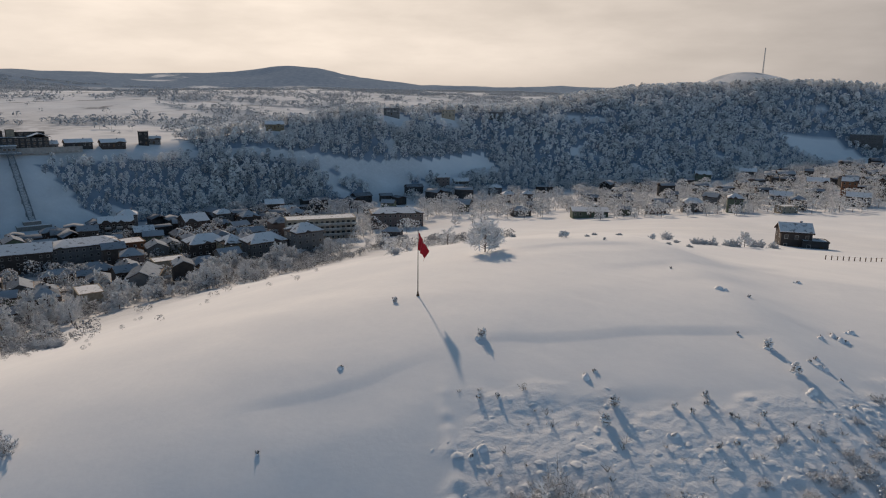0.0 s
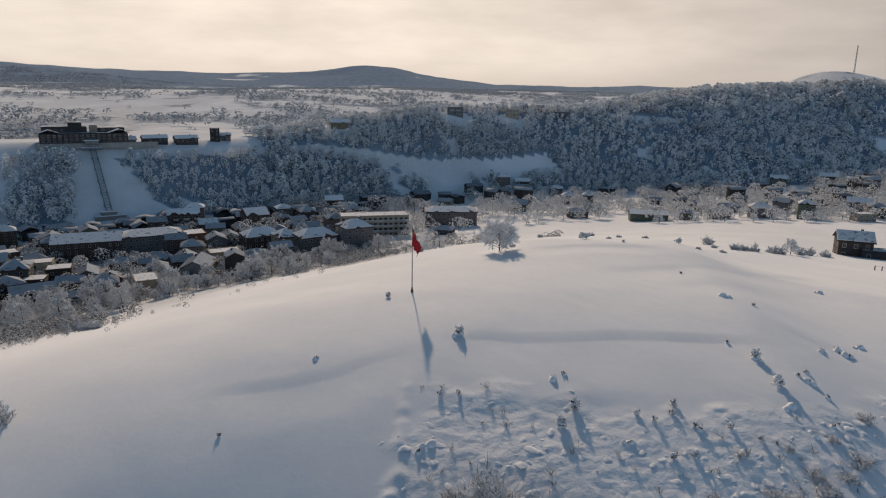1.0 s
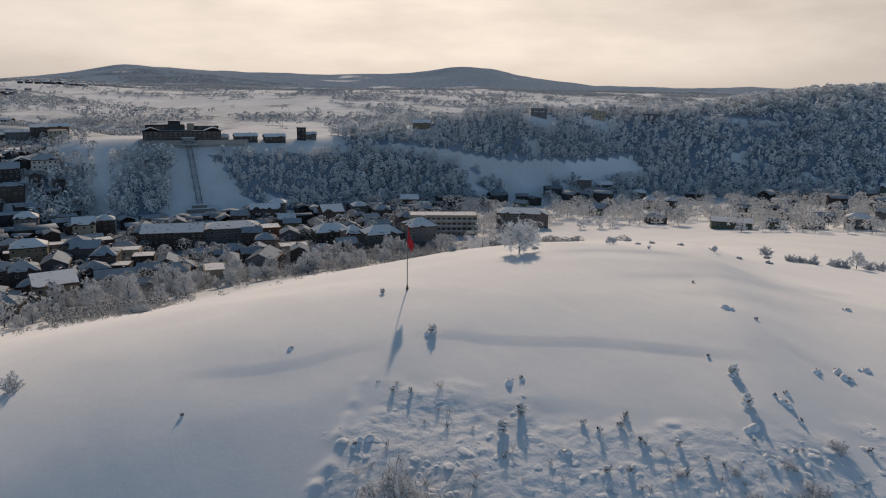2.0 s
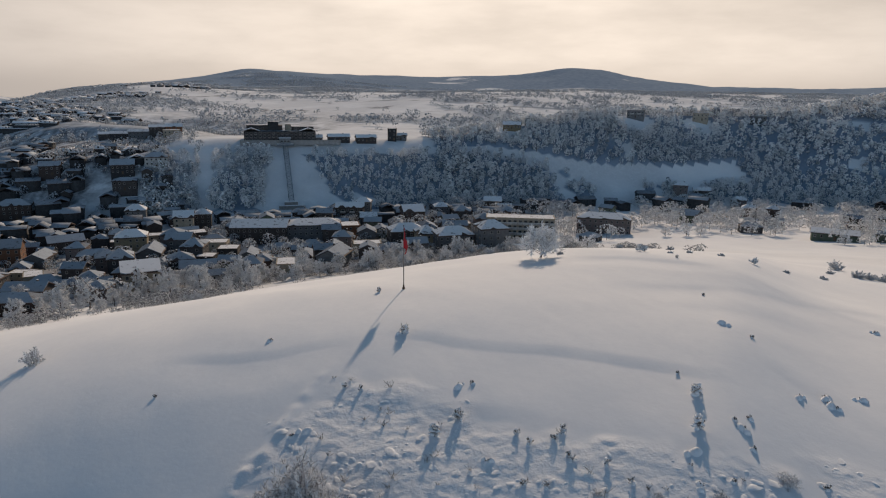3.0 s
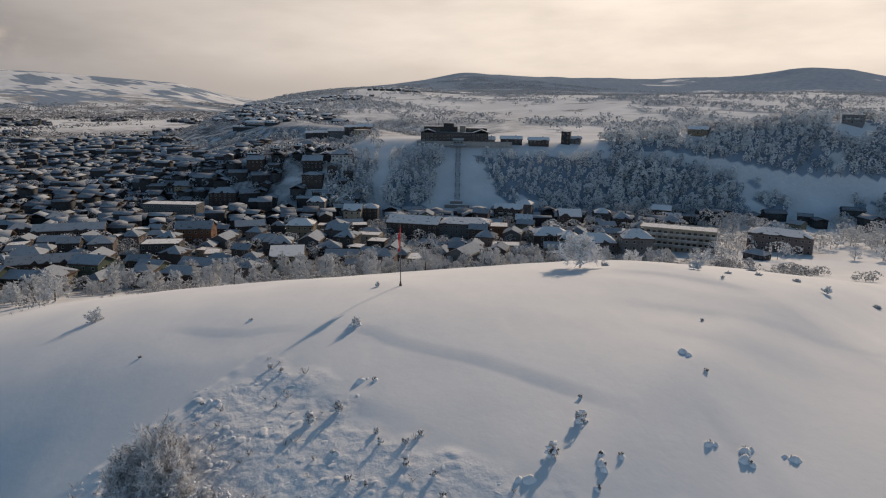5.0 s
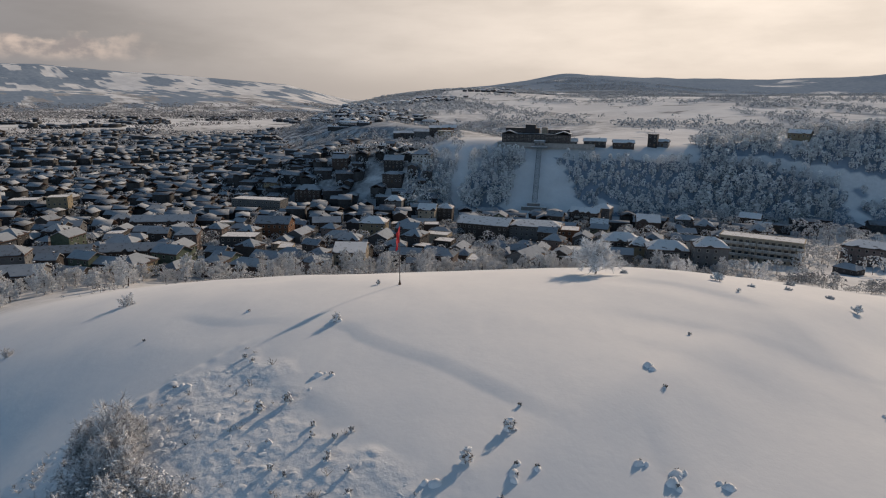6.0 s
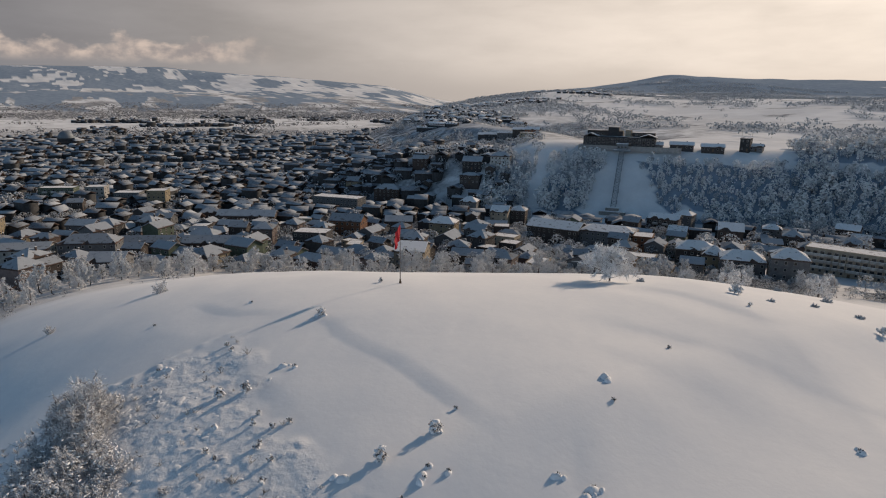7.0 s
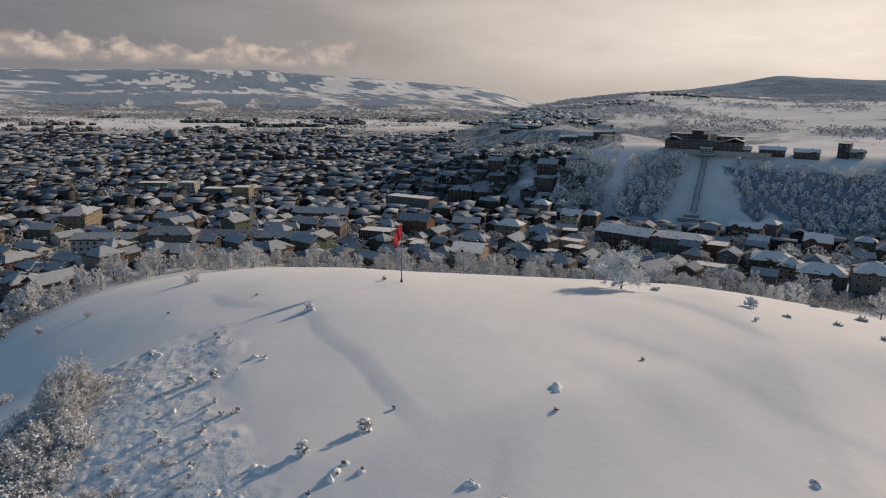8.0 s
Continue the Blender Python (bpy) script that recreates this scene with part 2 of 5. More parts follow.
WALLS = {
    "cream": make_plain("cream_render", (0.34, 0.30, 0.24)),
    "ochre": make_plain("ochre_render", (0.27, 0.23, 0.16)),
    "brick": make_plain("brick_wall", (0.088, 0.066, 0.060)),
    "brown": make_plain("brown_render", (0.066, 0.058, 0.056)),
    "grey": make_plain("grey_render", (0.145, 0.152, 0.162)),
    "white": make_plain("white_render", (0.46, 0.455, 0.44)),
    "pink": make_plain("pink_render", (0.17, 0.14, 0.135)),
    "orange": make_plain("orange_render", (0.20, 0.10, 0.06)),
    "green": make_plain("green_render", (0.10, 0.13, 0.10)),
    "slate": make_plain("dark_grey_render", (0.06, 0.06, 0.064)),
}
M_TOWN = make_plain("mixed_town_walls", (0.060, 0.063, 0.068), vary=0.45, by_island=True)

# ---- the lie of the land: functions of the plan, in metres ----


def chance(seed):
    return np.random.default_rng(seed)


def vnoise(x, y, seed=0.0):
    """Smooth value noise from 0 to 1 with a cell of 1."""
    ix, iy = np.floor(x), np.floor(y)
    fx, fy = x - ix, y - iy
    fx, fy = fx * fx * (3 - 2 * fx), fy * fy * (3 - 2 * fy)

    def corner(a, b):
        v = np.sin(a * 127.1 + b * 311.7 + seed * 74.7) * 43758.5453
        return v - np.floor(v)

    low = corner(ix, iy) * (1 - fx) + corner(ix + 1, iy) * fx
    high = corner(ix, iy + 1) * (1 - fx) + corner(ix + 1, iy + 1) * fx
    return low * (1 - fy) + high * fy


def fractal(x, y, seed=0.0, octaves=4):
    total, size = 0.0, 1.0
    for n in range(octaves):
        total = total + (vnoise(x / size, y / size, seed + n) - 0.5) * size
        size *= 0.5
    return total


def sstep(a, b, v):
    t = np.clip((v - a) / (b - a), 0.0, 1.0)
    return t * t * (3 - 2 * t)


def hill(x, y):
    west = np.maximum(0, -.848 * (x - 35.2) + .530 * (y - 136.8) + 5.2)
    north = np.maximum(0, .5 * (x - 35.2) + .866 * (y - 136.8) + 5.2)
    south = np.maximum(0, 100 - y)
    east = np.maximum(0, x - 40)
    top = 55.2 - (.0036 + .0006 * sstep(4, -14, x)) * south ** 2 - 2.7 * (1 - np.exp(-(east / 9.3) ** 2)) - .0002 * np.maximum(0, 20 - x) ** 2
    return np.maximum(top, 3) * np.exp(-(west / 144) ** 1.8 - (north / 245) ** 1.25)


def ridge(x, y):
    s = .731 * x + .682 * y
    d = -.682 * x + .731 * y
    foot = 435 - 180 * sstep(300, 720, s) - 190 * sstep(720, 1080, s)
    crest = 525 - 65 * sstep(380, 700, s) - 190 * sstep(800, 1080, s)
    top = 46 + 20 * sstep(180, 400, s) + 21 * sstep(520, 730, s) - 3 * sstep(860, 1000, s)
    up = sstep(0, 1, (d - foot) / (crest - foot))
    return s, d, crest, top, up


def spit(x):
    """The line of the bare snow spit that runs west from the hotel."""
    return 486 - 62 * sstep(-520, -345, x)


def height(x, y):
    x = np.asarray(x, float); y = np.asarray(y, float)
    r = np.hypot(x, y) + 1e-6
    b = np.degrees(np.arctan2(-x, y))
    s, d, crest, top, up = ridge(x, y)
    e = .64 * (x + 355) + .77 * (y - 259) + 50 + 125 * sstep(650, 1250, r) - 90 * sstep(2100, 2900, r)
    edge = sstep(-110, 100, e)
    back = np.maximum(0, d - crest)
    plat = np.minimum(top, 46) + 20 * sstep(100, 1200, back) + 22 * sstep(0, 400, s) * sstep(100, 700, back)
    plat = plat + 26 * sstep(850, 1800, r) * np.exp(-((b - 46) / 7.5) ** 2) - 9 * sstep(1300, 1700, r) * np.exp(-((b - 24) / 7) ** 2)
    rd = np.where(d > crest, np.maximum(plat, top - .12 * back), top * up)
    rd = rd - 11 * sstep(-12, -42, y - spit(x)) * sstep(-345, -385, x) * sstep(8, -20, s)
    rd = rd - 12 * np.exp(-((y - spit(x) - 95) / 50) ** 2) * sstep(-330, -400, x) * sstep(-720, -600, x)
    knob = 58 * np.exp(-(((x - 455) / 110) ** 2 + ((y - 1112) / 115) ** 2))
    # the wooded range to the north, a fainter one behind it, and the broad western hills
    crestline = np.interp(b, (0, 3, 6, 8, 9, 11.5, 13, 16, 20, 25, 34, 41, 45, 48, 51, 56), (30, 36, 66, 88, 96, 136, 140, 118, 104, 100, 84, 82, 52, 34, 14, 0))
    north = sstep(2450, 3600, r) * crestline + sstep(3900, 4500, r) * 42 * np.exp(-((b - 41) / 3.2) ** 2)
    skyline = np.interp(b, (57, 60, 64, 68.5, 73, 77.7, 82, 90, 97, 110, 150, 175), (0, 40, 122, 146, 172, 188, 214, 205, 190, 185, 180, 0))
    west = (0.35 * sstep(2500, 3300, r) + 0.65 * sstep(3200, 4450, r)) * skyline
    return hill(x, y) + rd * edge + knob + 14 * sstep(100, 500, x) * sstep(1500, 900, r) + north + west


def field_wood(x, y):
    """Where copses and scrub woods stand on the high fields, the shoulder and the far slopes, from 0 to 1."""
    patch = 0.46 * vnoise(x / 170, y / 105, 41) + 0.34 * vnoise(x / 60, y / 40, 42) + 0.20 * vnoise(x / 24, y / 18, 43)
    r, b = np.hypot(x, y), np.degrees(np.arctan2(-x, y))
    shoulder = sstep(47, 52, b) * sstep(600, 750, r) * sstep(2300, 1900, r)
    return sstep(0.50, 0.56, patch + 0.17 * shoulder + 0.12 * sstep(66, 92, b) * sstep(2600, 3000, r))


def bank(x, y, ax, ay, bx, by, drop, reach=10.0):
    """An old field bank from a to b, in the snow: the ground falls by drop on its right, and comes up again."""
    ux, uy = bx - ax, by - ay
    long = math.hypot(ux, uy)
    ux, uy = ux / long, uy / long
    along = (x - ax) * ux + (y - ay) * uy
    off = (x - ax) * uy - (y - ay) * ux + 1.7 * (vnoise(along * 0.09, 0 * along, ax) - 0.5) + 0.5 * (vnoise(along * 0.35, 0 * along, ay) - 0.5)
    ends = sstep(-5, 6, along) * sstep(long + 5, long - 6, along)
    face = np.clip((off + 0.4) / 2.5, 0, 1) ** 1.3
    return -drop * ends * (0.65 + 0.35 * vnoise(along * 0.13, 0 * along, bx)) * face * sstep(reach, 3.0, off)


def rough_zone(x, y):
    """Where brush and tussocks lie under the snow on the near slope."""
    wob = 5 * (vnoise(x * 0.12, y * 0.12, 3) - 0.5) + 4 * (vnoise(x * 0.4, y * 0.4, 4) - 0.5)
    return sstep(-2.5, 2.0, x + wob + 0.12 * (y - 62)) * sstep(3.0, -3.0, y - 66 - 0.22 * np.maximum(0, x - 28) + wob * 1.4) * sstep(15, 25, y)


def ground_z(x, y):
    x, y = np.asarray(x, float), np.asarray(y, float)
    z = height(x, y)
    r = np.hypot(x - 30, y - 80)
    near = sstep(170, 90, r)
    z = z + near * (0.5 * fractal(x / 28, y / 28, 2, 3) + 0.10 * fractal((x + y) / 9, (x - y) / 22, 17, 3))
    z = z + near * 0.8 * (bank(x, y, 2, 80.6, 41, 85.0, 0.33, 14) + bank(x, y, -24, 68.6, -3, 76.0, 0.25) + bank(x, y, 2, 66.5, 23, 69.5, 0.3, 9)
                    + bank(x, y, 15, 133.5, 38, 131, 0.35) + bank(x, y, 27, 113.5, 62, 124, 0.19, 9) + bank(x, y, 30, 104, 50, 110, 0.08, 8) + bank(x, y, 44, 93, 58, 84, 0.15))
    rough = rough_zone(x, y)
    lump = np.maximum(0, vnoise(x * 0.8, y * 1.25, 5) - 0.45) * 0.15 + np.maximum(0, vnoise(x * 1.3, y * 1.9, 6) - 0.38) * 0.16
    z = z + near * rough * (lump + 0.12 * fractal(x / 6, y / 6, 8, 2))
    # the old fence line along the rough ground
    line = x + 0.12 * (y - 62) + 0.5 + 1.2 * (vnoise(y * 0.3, 0 * y, 19) - 0.5)
    z = z + 0.30 * np.exp(-(line / 0.7) ** 2) * sstep(40, 48, y) * sstep(72, 64, y) * (0.3 + 0.9 * vnoise(y * 0.8, x * 0.5, 18))
    far = 1 - near
    z = z + far * (1.6 * fractal(x / 70, y / 70, 11, 4) * sstep(0, 30, z) + 14 * fractal(x / 500, y / 500, 12, 5) * sstep(700, 1400, r) * sstep(20, 60, z) * sstep(2600, 2200, r))
    z = z + 34 * fractal(x / 600, y / 600, 14, 6) * sstep(2700, 3300, r) * sstep(30, 90, z) * sstep(4400, 4000, r)
    return z


def gz(x, y):
    return float(ground_z(x, y))


def steps(*runs):
    """Grid lines: runs of (from, to, first step, last step)."""
    out = []
    for a, b, s0, s1 in runs:
        v, s = a, s0
        n = max(2, int(abs(b - a) / ((s0 + s1) / 2)))
        k = np.linspace(0, 1, n, endpoint=False)
        w = s0 + (s1 - s0) * k
        c = np.concatenate([[0], np.cumsum(w)])
        out.append(a + (b - a) * c[:-1] / c[-1])
    return np.concatenate(out + [[runs[-1][1]]])


def raw_mesh(name, verts, faces, mats, index=None, smooth=False):
    me = bpy.data.meshes.new(name)
    me.from_pydata([tuple(v) for v in verts], [], [tuple(f) for f in faces])
    for m in mats:
        me.materials.append(m)
    if index is not None:
        me.polygons.foreach_set("material_index", np.asarray(index, np.int32))
    if smooth:
        me.polygons.foreach_set("use_smooth", np.ones(len(me.polygons), bool))
    me.update()
    return me


def grid_mesh(name, verts, quads, mats):
    """A large mesh of quads or triangles from numpy arrays."""
    me = bpy.data.meshes.new(name)
    n, k = quads.shape
    me.vertices.add(len(verts))
    me.vertices.foreach_set("co", np.asarray(verts, np.float32).ravel())
    me.loops.add(n * k)
    me.loops.foreach_set("vertex_index", quads.astype(np.int32).ravel())
    me.polygons.add(n)
    me.polygons.foreach_set("loop_start", np.arange(0, n * k, k, dtype=np.int32))
    for m in mats:
        me.materials.append(m)
    me.update(calc_edges=True)
    return me


def part(name, mesh, parent, label="", m=None):
    """Links a mesh as one object under a thing or a part."""
    ob = new(name, mesh)
    ob.parent = parent
    if m is not None:
        ob.matrix_local = m
    return tagged(ob, label) if label else ob


def thing(name, label, category, m, group="", kind=""):
    return_ob = tagged(new(name), label, category, group, kind)
    return_ob.empty_display_size = 0.5
    return_ob.matrix_world = m
    return return_ob


def slope_wood(x, y):
    """Where trees stand on the ridge across the valley, from 0 to 1."""
    s, d, crest, top, up = ridge(x, y)
    foot = 435 - 180 * sstep(300, 720, s) - 190 * sstep(720, 1080, s)
    ok = (d > foot + 4 + 8 * vnoise(s / 15, 0 * s, 28)) & (d < crest + 26 - 12 * sstep(200, 260, s) + 75 * sstep(430, 560, s)) & (s > -20) & (s < 1150)
    lift = 509 - d
    ok &= ~((s > 70 - 0.22 * lift) & (s < 84 + 0.5 * lift) & (lift > -25))
    ok &= ~(np.abs(s - 22 + 0.1 * lift) < 5)
    middle = 499 - 0.29 * (s - 225) + 3 * (vnoise(s / 18, d * 0, 26) - 0.5)
    ok &= ~((s > 215) & (s < 450) & (np.abs(d - middle) < 3 + 0.035 * (s - 215)))
    ok &= ~((s > 288) & (s < 420) & (d < middle) & (vnoise(x / 9, y / 9, 27) > 0.40))
    ok &= ~((s < 40) & (d > 500))
    ok &= ~((s < 200) & (d > crest - 27))
    ok &= ~((s > 775 + 0.4 * (d - 235)) & (s < 850 + 0.4 * (d - 235)) & (d > foot + 12) & (d < foot + 95))
    for hx, hy, hr in ((-153, 561, 13), (-61, 636, 17), (-8, 664, 14)):
        ok &= np.hypot(x - hx, y - hy) > hr
    return ok & (vnoise(x / 30, y / 30, 21) + 0.3 * vnoise(x / 8, y / 8, 22) > 0.24)


def build_ground():
    xs = steps((-4800, -1200, 70, 38), (-1200, -420, 32, 11), (-420, -90, 9, 4), (-90, -30, 3, 0.8), (-30, -6, 0.7, 0.5), (-6, 58, 0.33, 0.33), (58, 130, 0.4, 3), (130, 520, 4, 10), (520, 1500, 14, 60), (1500, 3200, 70, 150))
    ys = steps((-1500, -200, 120, 30), (-200, 34, 20, 0.9), (34, 90, 0.33, 0.33), (90, 142, 0.45, 0.7), (142, 230, 0.8, 3), (230, 720, 4, 5), (720, 1400, 7, 22), (1400, 4900, 26, 70))
    gx, gy = np.meshgrid(xs, ys)
    z = ground_z(gx, gy)
    verts = np.stack([gx, gy, z], -1).reshape(-1, 3)
    nx, ny = len(xs), len(ys)
    i = (np.arange(ny - 1)[:, None] * nx + np.arange(nx - 1)[None]).ravel()
    me = grid_mesh("ground", verts, np.stack([i, i + 1, i + nx + 1, i + nx], -1), [M_GROUND])
    me.polygons.foreach_set("use_smooth", np.ones(len(me.polygons), bool))
    x, y = verts[:, 0], verts[:, 1]
    r = np.hypot(x - 30, y - 80)
    b = np.degrees(np.arctan2(-x, y))
    s, d, crest, top, up = ridge(x, y)
    scrub = sstep(110, 190, r) * (0.28 + 0.25 * sstep(2, 12, hill(x, y)) * sstep(45, 30, hill(x, y)))
    scrub = np.maximum(scrub * sstep(10, -10, d - crest) * (1 - 0.8 * sstep(-60, 20, x) * sstep(900, 780, y)), sstep(0, 60, d - crest) * 0.2)
    scrub = np.maximum(scrub, sstep(1900, 2200, r) * sstep(50, 58, b) * sstep(3600, 3200, r))
    # wood also darkens the ridge forest floor, for the shade between the crowns
    for name, v in (("scrub", scrub), ("field", sstep(20, 80, d - crest) * sstep(2600, 2100, r) + sstep(1400, 1700, r) * sstep(3400, 3000, r) * sstep(50, 62, b)),
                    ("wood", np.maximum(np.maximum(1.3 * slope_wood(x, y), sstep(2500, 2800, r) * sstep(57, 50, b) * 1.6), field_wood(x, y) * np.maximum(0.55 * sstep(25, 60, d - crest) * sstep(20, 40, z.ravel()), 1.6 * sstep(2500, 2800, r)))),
                    ("rough", rough_zone(x, y) * sstep(170, 90, r)),
                    ("street", sstep(15, 6, hill(x, y)) * sstep(1700, 1300, r) * sstep(-80, -110, x) * sstep(415, 400, d) + sstep(1700, 1300, r) * sstep(60, 30, z.ravel()) * sstep(-330, -380, x))):
        me.attributes.new(name, "FLOAT", "POINT").data.foreach_set("value", np.clip(v, 0, 1.6).astype(np.float32))
    tagged(new("ground", me), "snow-covered hill, valley and far fields", "ground", kind="structure")


build_ground()

# ---- trees and brush ----


def prism(out, p, q, r0, r1):
    """A three-sided tapered twig from p to q, added to out = (verts, faces)."""
    verts, faces = out
    a = (q - p)
    n = np.linalg.norm(a)
    if n < 1e-4:
        return
    a = a / n
    u = np.cross(a, (0.31, 0.17, 0.93) if abs(a[2]) < 0.9 else (1.0, 0.1, 0.0))
    u = u / np.linalg.norm(u)
    v = np.cross(a, u)
    k = len(verts)
    for c, rr in ((p, r0), (q, r1)):
        for t in (0.0, 2.0944, 4.1888):
            verts.append(c + rr * (math.cos(t) * u + math.sin(t) * v))
    faces.extend([(k, k + 1, k + 4, k + 3), (k + 1, k + 2, k + 5, k + 4), (k + 2, k, k + 3, k + 5)])


def tree_meshes(seed, tall, spread, stem, limbs, boughs, twigs, thick, droop=0.0, twig=0.05, upright=0.55, knobs=0.0, dome=False):
    """A bare, rimed tree or bush: one mesh for trunk and limbs, one for the crown of twigs."""
    rng = chance(seed)
    wood, crown = ([], []), ([], [])
    top = np.array([rng.normal(0, 0.03) * tall, rng.normal(0, 0.03) * tall, tall * 0.8])
    if stem > 0:
        knee = np.array([rng.normal(0, 0.05), rng.normal(0, 0.05), 0.5]) * np.array([tall, tall, stem])
        prism(wood, np.array([0, 0, -0.4]), knee, thick * 1.25, thick)
        mid = np.array([knee[0] * 1.4, knee[1] * 1.4, tall * 0.55])
        prism(wood, knee, mid, thick, thick * 0.6)
        prism(wood, mid, top, thick * 0.6, thick * 0.2)
    else:
        knee, mid = np.zeros(3), np.array([0, 0, tall * 0.3])
    for n in range(limbs):
        f = (n + rng.random()) / limbs
        turn = n * 2.39996 + rng.normal(0, 0.25)
        if stem > 0:
            base = knee + (top - knee) * (0.05 + 0.75 * f)
            lift = 0.35 + 0.75 * f
        else:
            base = np.array([rng.normal(0, 0.12) * spread, rng.normal(0, 0.12) * spread, -0.1])
            lift = upright + 2 * upright * rng.random()
        way = np.array([math.cos(turn), math.sin(turn), lift])
        way /= np.linalg.norm(way)
        reach = spread * (0.62 + 0.4 * rng.random()) * (1.0 - 0.45 * f if stem > 0 else 1.0)
        if stem == 0:
            reach = min(reach, tall / max(way[2], 0.3)) * (0.8 + 0.25 * rng.random())
        if dome:
            rise = 0.06 + 0.94 * rng.random() ** 0.8
            out = math.sqrt(1 - (rise * 0.97) ** 2)
            deep = 0.62 + 0.18 * rng.random() + 0.10 * math.sin(3 * turn + seed)
            end = np.array([math.cos(turn) * out * spread, math.sin(turn) * out * spread, rise * tall]) * deep
            way = (end - base) / np.linalg.norm(end - base)
            reach = np.linalg.norm(end - base) * 0.62
        else:
            end = base + way * reach
        end[2] = min(end[2], tall)
        prism(wood if stem > 0 else crown, base, end, thick * 0.38, thick * 0.12)
        if knobs:
            prism(crown, end - way * knobs * 1.2, end + way * knobs, knobs, knobs * 0.7)
        for k in range(boughs):
            g = 0.3 + 0.7 * (k + rng.random()) / boughs
            p = base + (end - base) * g
            side = rng.normal(size=3) * 0.75 + way * 0.6 + np.array([0, 0, 0.25 - droop])
            side /= np.linalg.norm(side)
            q = p + side * reach * ((0.34 if dome else 0.44) - 0.16 * g) * (0.7 + 0.5 * rng.random())
            q[2] = max(q[2], 0.05)
            prism(crown, p, q, twig * 1.5, twig * 0.9)
            if knobs and k % 2 == 0:
                prism(crown, q - side * knobs * 0.8, q + side * knobs * 0.8, knobs * 0.8, knobs * 0.5)
            for j in range(twigs):
                h = 0.2 + 0.8 * (j + rng.random()) / twigs
                p2 = p + (q - p) * h
                tip = rng.normal(size=3) * 0.8 + side * 0.7 + np.array([0, 0, 0.15 - droop])
                tip /= np.linalg.norm(tip)
                q2 = p2 + tip * reach * 0.2 * (0.6 + 0.8 * rng.random())
                q2[2] = max(q2[2], 0.02)
                prism(crown, p2, q2, twig, twig * 0.45)
    return wood, crown


def make_tree(name, label, category, group, m, seed, mat=None, **shape):
    wood, crown = tree_meshes(seed, **shape)
    root = thing(name, label, category, m, group)
    if wood[0]:
        part("trunk", raw_mesh("trunk", *wood, [M_BARK]), root)
    me = raw_mesh("crown", *crown, [mat or M_RIME])
    part("crown", me, root)
    return root


def sprays(rng, place, tall, wide, count, size):
    """Points of rimed sprays, four corners each, for many crowns at once: place (n,3), tall (n), wide (n)."""
    n = len(place)
    turn = rng.random((n, count)) * 2 * np.pi
    f = rng.random((n, count)) ** 0.8
    prof = np.sqrt(np.clip(1 - (2 * f - 0.85) ** 2 / 1.35, 0.02, 1)) * (0.78 + 0.35 * rng.random((n, count)))
    lobe = 1 + 0.16 * np.sin(3 * turn + rng.random((n, 1)) * 6.28 + 4 * f) + 0.10 * np.sin(5 * turn + 9 * f + rng.random((n, 1)) * 6.28)
    rad = wide[:, None] * prof * lobe * (0.72 + 0.28 * rng.random((n, count)))
    mid = np.stack([np.cos(turn) * rad, np.sin(turn) * rad, tall[:, None] * (0.2 + 0.8 * f)], -1) + place[:, None]
    out = np.stack([np.cos(turn), np.sin(turn), (f - 0.35) * 2.6], -1) + rng.normal(0, 0.38, (n, count, 3))
    out /= np.linalg.norm(out, axis=-1, keepdims=True)
    side = np.cross(out, rng.normal(size=(n, count, 3)))
    side /= np.linalg.norm(side, axis=-1, keepdims=True) + 1e-9
    third = np.cross(out, side)
    k = (size * tall[:, None, None]) * (0.6 + 0.8 * rng.random((n, count, 1)))
    pts = np.stack([mid + out * k * 0.7, mid + side * k * 1.2, mid - side * k * 0.6 + third * k * 1.0, mid - side * k * 0.6 - third * k * 1.0], 2)
    return pts.reshape(-1, 3)


def spray_mesh(name, pts, mat):
    n = len(pts) // 4
    base = np.arange(n)[:, None] * 4
    tri = np.concatenate([base + np.array(t) for t in ((0, 1, 2), (0, 2, 3), (0, 3, 1), (1, 3, 2))])
    return grid_mesh(name, pts, tri, [mat])


def trunks_mesh(name, place, tall, thick):
    """Thin three-sided stems for many trees at once."""
    n = len(place)
    t = np.array([0, 2.0944, 4.1888])
    ring = np.stack([np.cos(t), np.sin(t), 0 * t], -1)
    low = place[:, None] + ring[None] * thick[:, None, None] - np.array([0, 0, 0.5])
    high = place[:, None] + ring[None] * thick[:, None, None] * 0.4 + np.stack([0 * tall, 0 * tall, tall * 0.7], -1)[:, None]
    verts = np.concatenate([low, high], 1).reshape(-1, 3)
    base = np.arange(n)[:, None] * 6
    quads = np.concatenate([base + np.array(q) for q in ((0, 1, 4, 3), (1, 2, 5, 4), (2, 0, 3, 5))])
    return grid_mesh(name, verts, quads, [M_BARK])


def stand(name, label, category, x, y, tall, wide, count, size, mat, seed):
    """A wood that nobody could count: stems and crowns, as one thing of kind stuff."""
    place = np.stack([x, y, ground_z(x, y)], -1)
    rng = chance(seed)
    root = thing(name, label, category, Matrix(), kind="stuff")
    me = spray_mesh("crowns", sprays(rng, place, tall, wide, count, size), mat)
    tone = np.repeat(np.clip(rng.normal(0.5, 0.34, len(x)), 0, 1), count * 4)
    me.attributes.new("tone", "FLOAT", "POINT").data.foreach_set("value", tone.astype(np.float32))
    tagged(part("crowns", me, root), kind="stuff")
    tagged(part("stems", trunks_mesh("stems", place, tall, tall * 0.018), root), kind="stuff")


